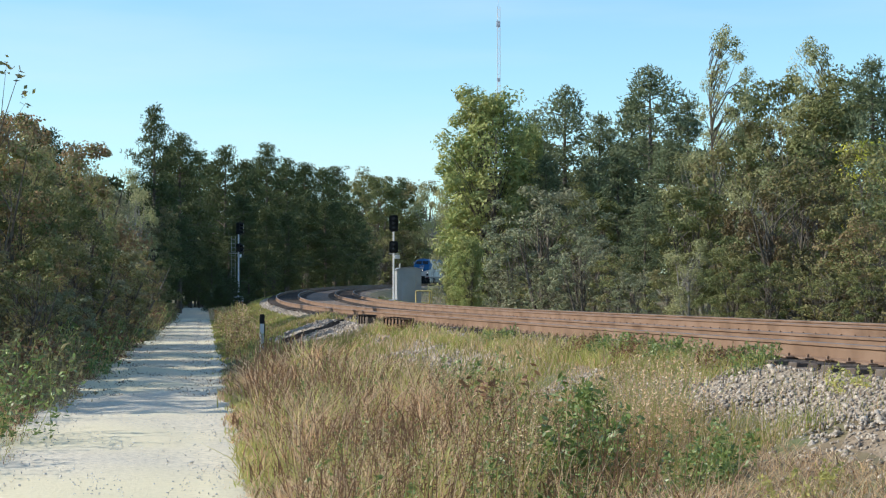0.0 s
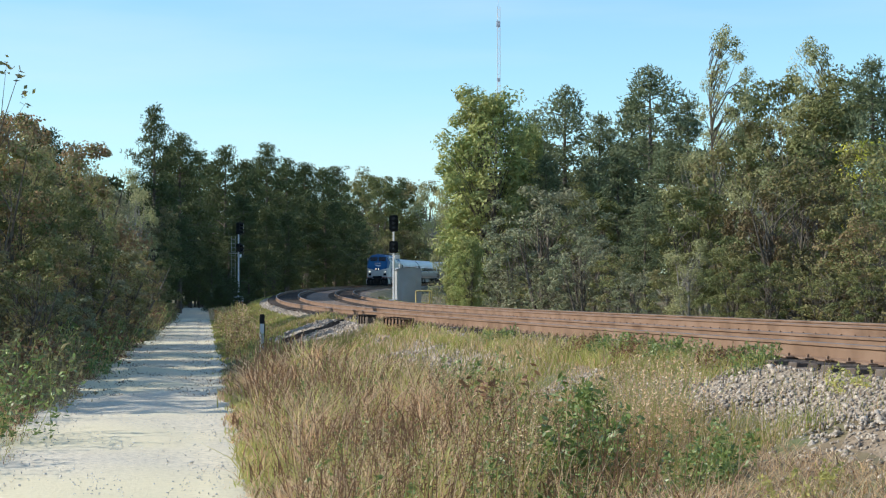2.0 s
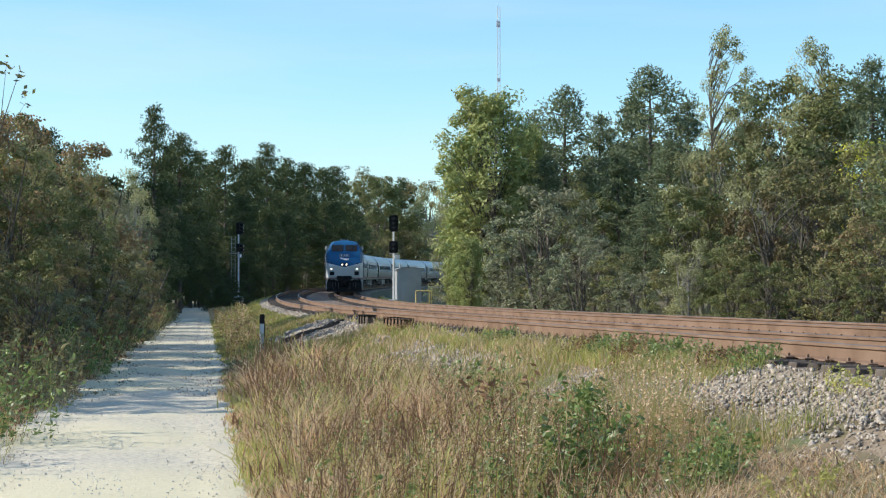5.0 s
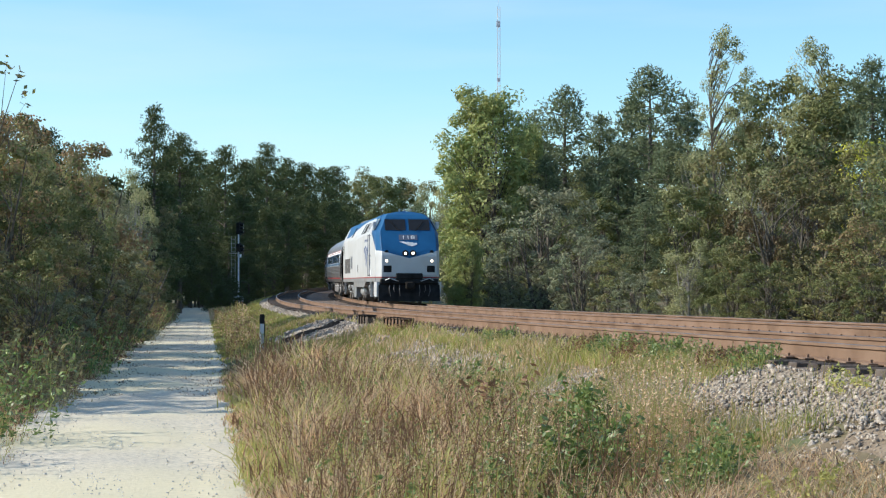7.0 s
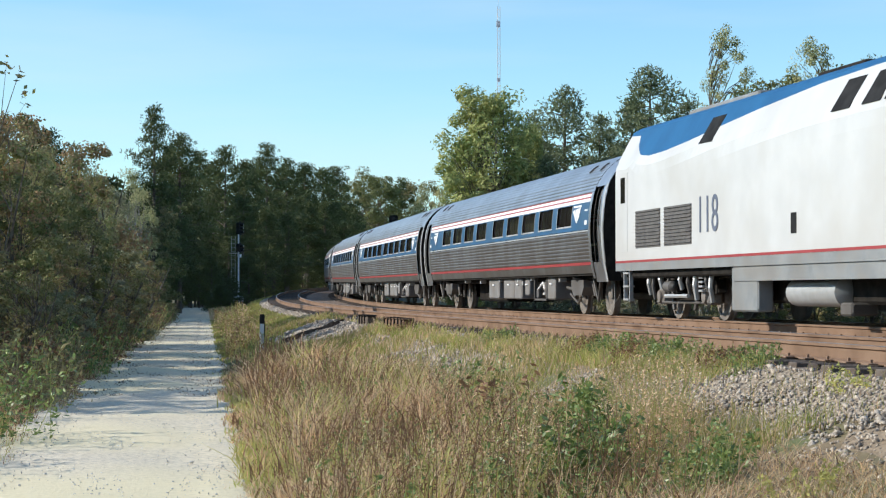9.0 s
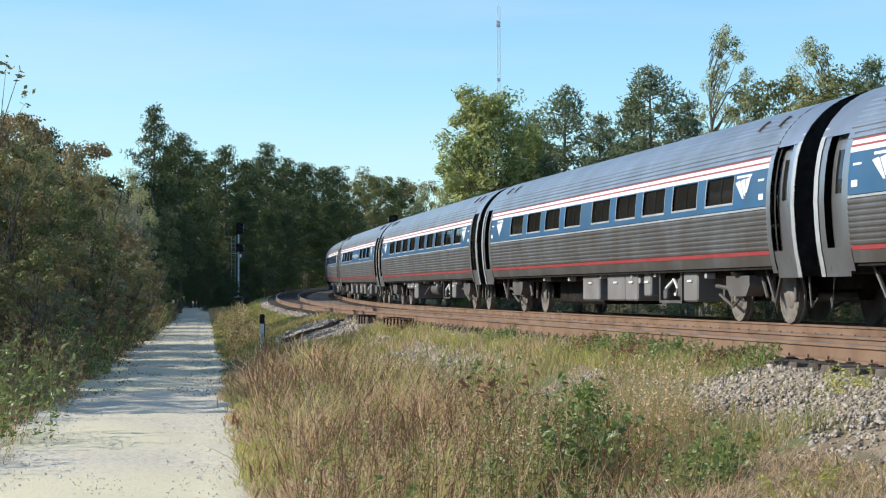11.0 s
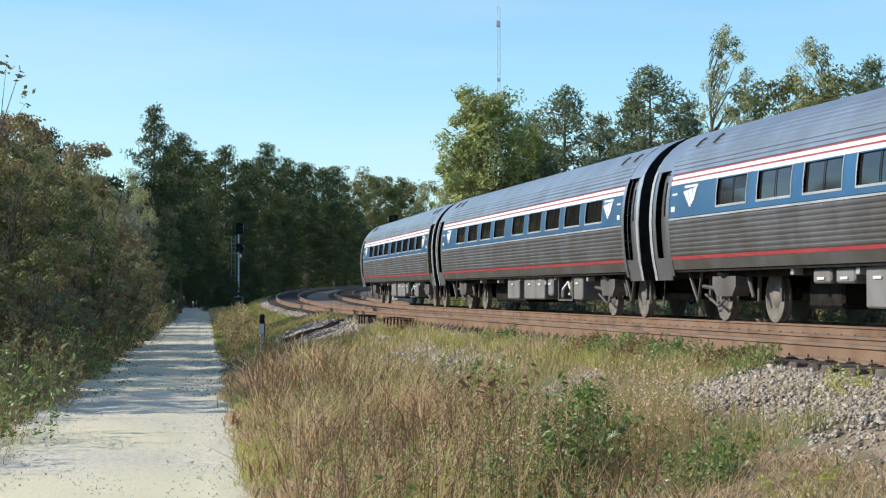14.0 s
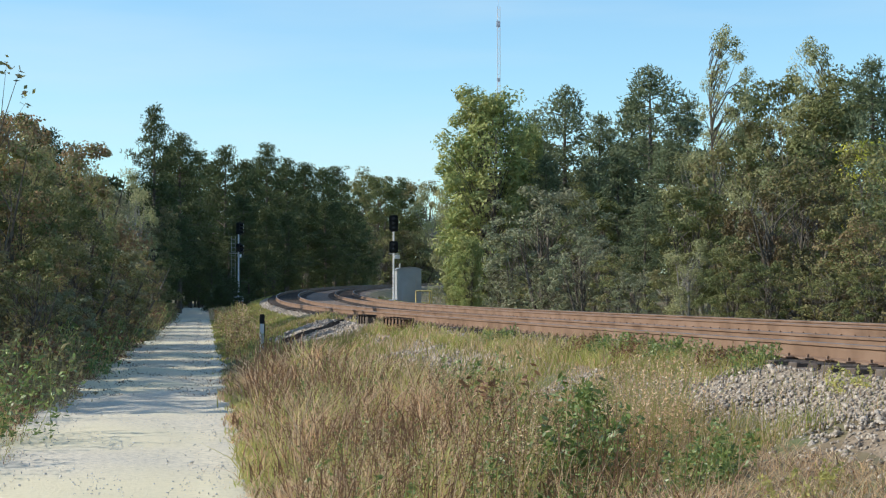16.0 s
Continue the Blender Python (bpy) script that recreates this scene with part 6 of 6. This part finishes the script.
        part("rear_door", side_poly(Build(), [(-9.95, 1.4), (-9.35, 1.4), (-9.35, 3.1), (-9.95, 3.1)], 0.008, sd), M_white, root, "white rear door")
        part("rear_door_window", side_poly(Build(), [(-9.82, 2.45), (-9.5, 2.45), (-9.5, 3.0), (-9.82, 3.0)], 0.012, sd), M_glass, root, "dark door window")
        d = part("cab_door", side_poly(Build(), [(6.95, 1.3), (7.5, 1.3), (7.5, 3.3), (6.95, 3.3)], 0.006, sd), M_white, root, "white cab door")
        b = Build()
        for x in (6.82, 7.62):
            b.tube([(x, sd * 1.56, 1.25), (x, sd * 1.56, 3.2)], 0.018, 6)
            for z in (1.3, 2.2, 3.15):
                b.tube([(x, sd * 1.5, z), (x, sd * 1.565, z)], 0.018, 5)
        part("grab_rail", b, M_num, d, "dark grab rails")
        part("door_panel", side_poly(side_poly(Build(), [(7.05, 1.75), (7.4, 1.75), (7.4, 2.05), (7.05, 2.05)], 0.01, sd), [(7.05, 2.15), (7.4, 2.15), (7.4, 2.25), (7.05, 2.25)], 0.01, sd), M_louvre, d, "dark door panel")
        b = Build()
        for x in (7.0, 7.5):
            b.box(x - 0.03, x + 0.03, min(sd * 1.36, sd * 1.46), max(sd * 1.36, sd * 1.46), 0.3, 1.2)
        for z in (0.32, 0.62, 0.92):
            b.box(7.0, 7.5, min(sd * 1.3, sd * 1.48), max(sd * 1.3, sd * 1.48), z, z + 0.04)
        part("cab_steps", b, M_alu, root, "pale metal cab steps")
        b = Build()
        for x in (-9.75, -9.35):
            b.box(x - 0.025, x + 0.025, min(sd * 1.38, sd * 1.46), max(sd * 1.38, sd * 1.46), 0.35, 1.2)
        for z in (0.37, 0.65, 0.93):
            b.box(-9.75, -9.35, min(sd * 1.34, sd * 1.48), max(sd * 1.34, sd * 1.48), z, z + 0.04)
        part("rear_steps", b, M_alu, root, "pale metal rear steps")
        part("filler_recess", side_poly(Build(), [(-0.08, 1.50), (0.16, 1.50), (0.16, 1.84), (-0.08, 1.84)], 0.006, sd), M_black, root, "dark filler recess")
        part("side_skirt", Build().prism([(-2.9, 0.74), (-2.9, 1.02), (4.7, 1.02), (3.5, 0.74)], min(sd * 1.3, sd * 1.47), max(sd * 1.3, sd * 1.47)), M_grey, root, "grey side skirt")
        part("battery_box", Build().box(-3.05, -1.75, min(sd * 1.15, sd * 1.45), max(sd * 1.15, sd * 1.45), 0.2, 1.0, 0.03), M_grey, root, "grey side box")
        part("nose_skirt", Build().prism([(8.9, 0.99), (8.93, 0.44), (9.25, 0.33), (10.32, 0.31), (10.4, 0.99)], min(sd * 1.34, sd * 1.46), max(sd * 1.34, sd * 1.46)), M_white, root, "white nose skirt")
        part("white_panel", side_poly(Build(), [(7.4, 1.26), (8.15, 1.26), (8.15, 1.56), (7.4, 1.56)], 0.012, sd), M_white_stripe, root, "white access panel")
        tank = part("fuel_tank", Build().lathe((0.15, sd * 1.05, 0.54), [(-1.1, 0.05), (-1.02, 0.235), (1.02, 0.235), (1.1, 0.05)], "x", 18), M_alu, root, "silver cylindrical tank", True)
        part("tank_end", Build().box(1.3, 1.75, min(sd * 0.8, sd * 1.25), max(sd * 0.8, sd * 1.25), 0.17, 0.38, 0.03), M_box, root, "grey valve box")
        # wing-shaped marking of tapering bars and a bar of lettering
        for root_a, mid_a, root_b, mid_b, tip in (((3.82, 2.53), (4.50, 2.76), (4.07, 2.33), (4.52, 2.53), (5.25, 2.70)), ((4.33, 2.19), (4.95, 2.60), (4.62, 1.99), (5.08, 2.36), (5.72, 2.66)), ((4.83, 1.83), (5.36, 2.44), (5.20, 1.65), (5.52, 2.14), (6.20, 2.76))):
            b = Build()
            edge = []
            for k in range(9):
                q = k / 8
                edge.append([tuple((1 - q) ** 2 * a + 2 * q * (1 - q) * m + q * q * e for a, m, e in zip(p0, p1, tip)) for p0, p1 in ((root_a, mid_a), (root_b, mid_b))])
            for (a0, a1), (c0, c1) in zip(edge[:-1], edge[1:]):
                side_poly(b, [a1, c1, c0, a0] if c0 != c1 else [a1, c1, a0], 0.006, sd)
            part("emblem_bar", b, M_mark, root, "slate blue tapering bar")
        b = Build()
        for k in range(6):
            side_poly(b, [(4.28 + 0.34 * k, 2.88), (4.48 + 0.34 * k, 2.88), (4.45 + 0.34 * k, 3.02), (4.31 + 0.34 * k, 3.02)], 0.005, sd)
        part("lettering_bar", b, M_mark, root, "slate blue bars of lettering")
        me = text_mesh("118", 1.0, "numerals")
        me.materials.append(M_num)
        t = part("number", me, None, root, "tall dark road number 118")
        t.matrix_basis = pose(-4.18, sd * 1.508, 1.96, 90, 0, 0 if sd < 0 else 180) @ Matrix.Diagonal((0.82, 0.98, 1, 1))
    # front
    def front(b, y0, y1, z0, z1, out_):
        """A panel on the nose or the raked windscreen face."""
        g = [[(loco_nose(z) + out_ - 0.10 * max(0, abs(y) - 1.1) * 2, y, z) for y in np.linspace(y0, y1, 6)] for z in np.linspace(z0, z1, 4)]
        return b.rings(g, False)

    for s in (-1, 1):
        part("windscreen", front(Build(), *sorted((s * 0.07, s * 1.02)), 3.33, 3.84, 0.02), M_glass, root, "dark raked windscreen")
        part("wiper", Build().tube([(loco_nose(3.3) + 0.05, s * 0.35, 3.3), (loco_nose(3.75) + 0.05, s * 0.75, 3.75)], 0.012, 5), M_black, root)
        hl = part("headlamp_lens", Build().lathe((10.42, s * 0.17, 2.27), [(0, 0.065), (0.05, 0.065), (0.07, 0.04)], "x", 18), M_lamp, root, "lit headlamp", True)
        part("headlamp_rim", Build().lathe((10.40, s * 0.17, 2.27), [(0, 0.15), (0.05, 0.14), (0.05, 0.075), (0.02, 0.075)], "x", 18), M_black, root)
        part("ditch_lamp_lens", Build().lathe((10.42, s * 1.02, 1.93), [(-0.1, 0.062), (0.03, 0.062), (0.05, 0.03)], "x", 18), M_lamp, root, "lit ditch lamp", True)
        part("ditch_lamp_rim", Build().lathe((10.40, s * 1.02, 1.93), [(-0.1, 0.15), (0.03, 0.135), (0.03, 0.07), (0.0, 0.07)], "x", 18), M_louvre, root, "round metal lamp rim", True)
        part("nose_recess", front(Build(), *sorted((s * 0.80, s * 1.2)), 1.42, 1.72, 0.012), M_black, root, "square black recess")
        part("small_lamp", Build().lathe((10.36, s * 1.02, 2.33), [(0, 0.09), (0.03, 0.09), (0.035, 0.0)], "x", 14), M_black, root, "round dark lamp")
        part("mirror", Build().box(8.9, 8.98, *sorted((s * 1.36, s * 1.52)), 3.42, 3.74, 0.02), M_alu, root, "small metal mirror")
        part("nose_handrail", Build().tube([(10.5, s * 1.1, 1.05), (10.62, s * 0.9, 1.15), (10.6, s * 0.5, 1.02)], 0.02, 6), M_alu, root, "bright handrail")
    nb = part("number_board", front(Build(), -0.42, 0.42, 2.88, 3.12, 0.02), M_num, root, "dark number board")
    me = text_mesh("118", 0.34, "board_numerals")
    me.materials.append(M_white_stripe)
    t = part("number", me, None, nb, "pale number 118")
    rake = math.degrees(math.atan2(10.40 - 9.15, 3.95 - 2.3))
    t.matrix_basis = Matrix.Translation((loco_nose(3.0) + 0.035, 0, 3.0)) @ Matrix.Rotation(radians(90), 4, "Z") @ Matrix.Rotation(radians(90 - rake), 4, "X") @ Matrix.Diagonal((1.25, 0.8, 1, 1))
    b = Build()
    for k in range(4):
        y0 = -0.42 + 0.2 * k
        z0 = 2.80 - 0.02 * k
        b.add([(loco_nose(z) + 0.022, y, z) for y, z in ((y0, z0), (y0 + 0.22, z0 + 0.02), (0.22 + 0.05 * k, 2.6 + 0.02 * k), (0.12 + 0.05 * k, 2.6 + 0.02 * k))], [(0, 1, 2, 3)])
    part("nose_emblem", b, M_white_stripe, root, "white tapering bars")
    part("pilot", Build().prism([(9.75, 0.95), (10.35, 0.95), (10.5, 0.5), (10.55, 0.12), (10.2, 0.12)], -1.38, 1.38), M_black, root, "black pilot plough")
    part("buffer_beam", Build().box(10.2, 10.52, -1.3, 1.3, 0.9, 1.12, 0.03), M_black, root, "black buffer beam")
    part("coupler", Build().box(10.3, 10.75, -0.14, 0.14, 0.68, 0.98, 0.04).box(10.7, 10.95, -0.2, 0.2, 0.66, 1.0, 0.05), M_under, root, "dark knuckle coupler")
    part("coupler_pocket", Build().box(10.4, 10.56, -0.6, 0.6, 1.12, 1.38, 0.03), M_black, root, "black anticlimber")
    for y in (-0.9, -0.7, -0.45, 0.45, 0.7, 0.9):
        part("air_hose", Build().tube([(10.52, y, 0.85), (10.68, y * 1.02, 0.6), (10.6, y * 0.95, 0.35 + 0.2 * abs(math.sin(7 * y)))], 0.02, 6), M_louvre, root, "hanging brake hose", True)
    for x, y in ((8.4, -0.25), (8.4, 0.25), (8.2, 0.0)):
        part("horn", Build().lathe((x - 0.2, y, 4.30), [(0, 0.02), (0.25, 0.02), (0.34, 0.05)], "x", 10).box(x - 0.08, x - 0.02, y - 0.02, y + 0.02, 4.2, 4.30), M_alu, root, "metal air horn", True)
    part("roof_hatch", Build().box(-7.5, -3.5, -0.75, 0.75, 4.1, 4.24, 0.03), M_grey, root, "grey fan hatch")
    part("exhaust", Build().box(-1.6, 0.4, -0.4, 0.4, 4.15, 4.33, 0.03), M_under, root, "sooty exhaust stack")
    part("tank_frame", Build().box(-2.9, 3.4, -1.0, 1.0, 0.35, 0.9, 0.05), M_under, root, "dark tank and piping")
    part("rear_coupler", Build().box(-10.5, -10.2, -0.2, 0.2, 0.65, 1.0, 0.03).box(-10.45, -10.24, -0.6, 0.6, 1.1, 3.2, 0.03), M_rubber, root, "black rear gangway plate")
    for e in (-1, 1):
        bogie(e * 6.6, 2.79, root)
    return root

loco = locomotive()
first = passenger_car(COACH, False, "stainless steel coach with blue window band")
cars = [first]
for n in range(1, 8):
    if n == 4:
        cars.append(passenger_car(CAFE, True, "stainless steel cafe car with white lettering on blue band", CAFE_BOXES, -3.4))
    elif n == 3:
        cars.append(passenger_car(COACH, False, "stainless steel coach with a grey air tank underneath", COACH_BOXES_B, 1.35))
    else:
        cars.append(copy_thing(cars[3] if n == 5 else first, Matrix.Identity(4)))


# ---- motion ----
def place_on_line(s_mid, centres):
    """The pose of a car whose two bogies stand on the line."""
    ax, ay = on_line(s_mid + centres / 2)
    bx, by = on_line(s_mid - centres / 2)
    za, zb = float(rise(s_mid + centres / 2)), float(rise(s_mid - centres / 2))
    heading = math.atan2(float(ay - by), float(ax - bx))
    pitch = math.atan2(za - zb, centres)
    return Matrix.Translation((float(ax + bx) / 2, float(ay + by) / 2, (za + zb) / 2)) @ Matrix.Rotation(heading, 4, "Z") @ Matrix.Rotation(-pitch, 4, "Y")


def motions():
    """The train runs round the bend at about 114 km/h, gaining speed slightly."""
    times = [0.5 * i for i in range(33)]

    def tail(t):
        return 31.63 * (t - 9) + 0.0474 * (t - 9) ** 2 / 2

    walk(loco, [(t, place_on_line(tail(t) + 10.515, 13.2)) for t in times])
    for n, car in enumerate(cars):
        walk(car, [(t, place_on_line(tail(t) - 26.0 * n - 13.0, 18.14)) for t in times])


motions()
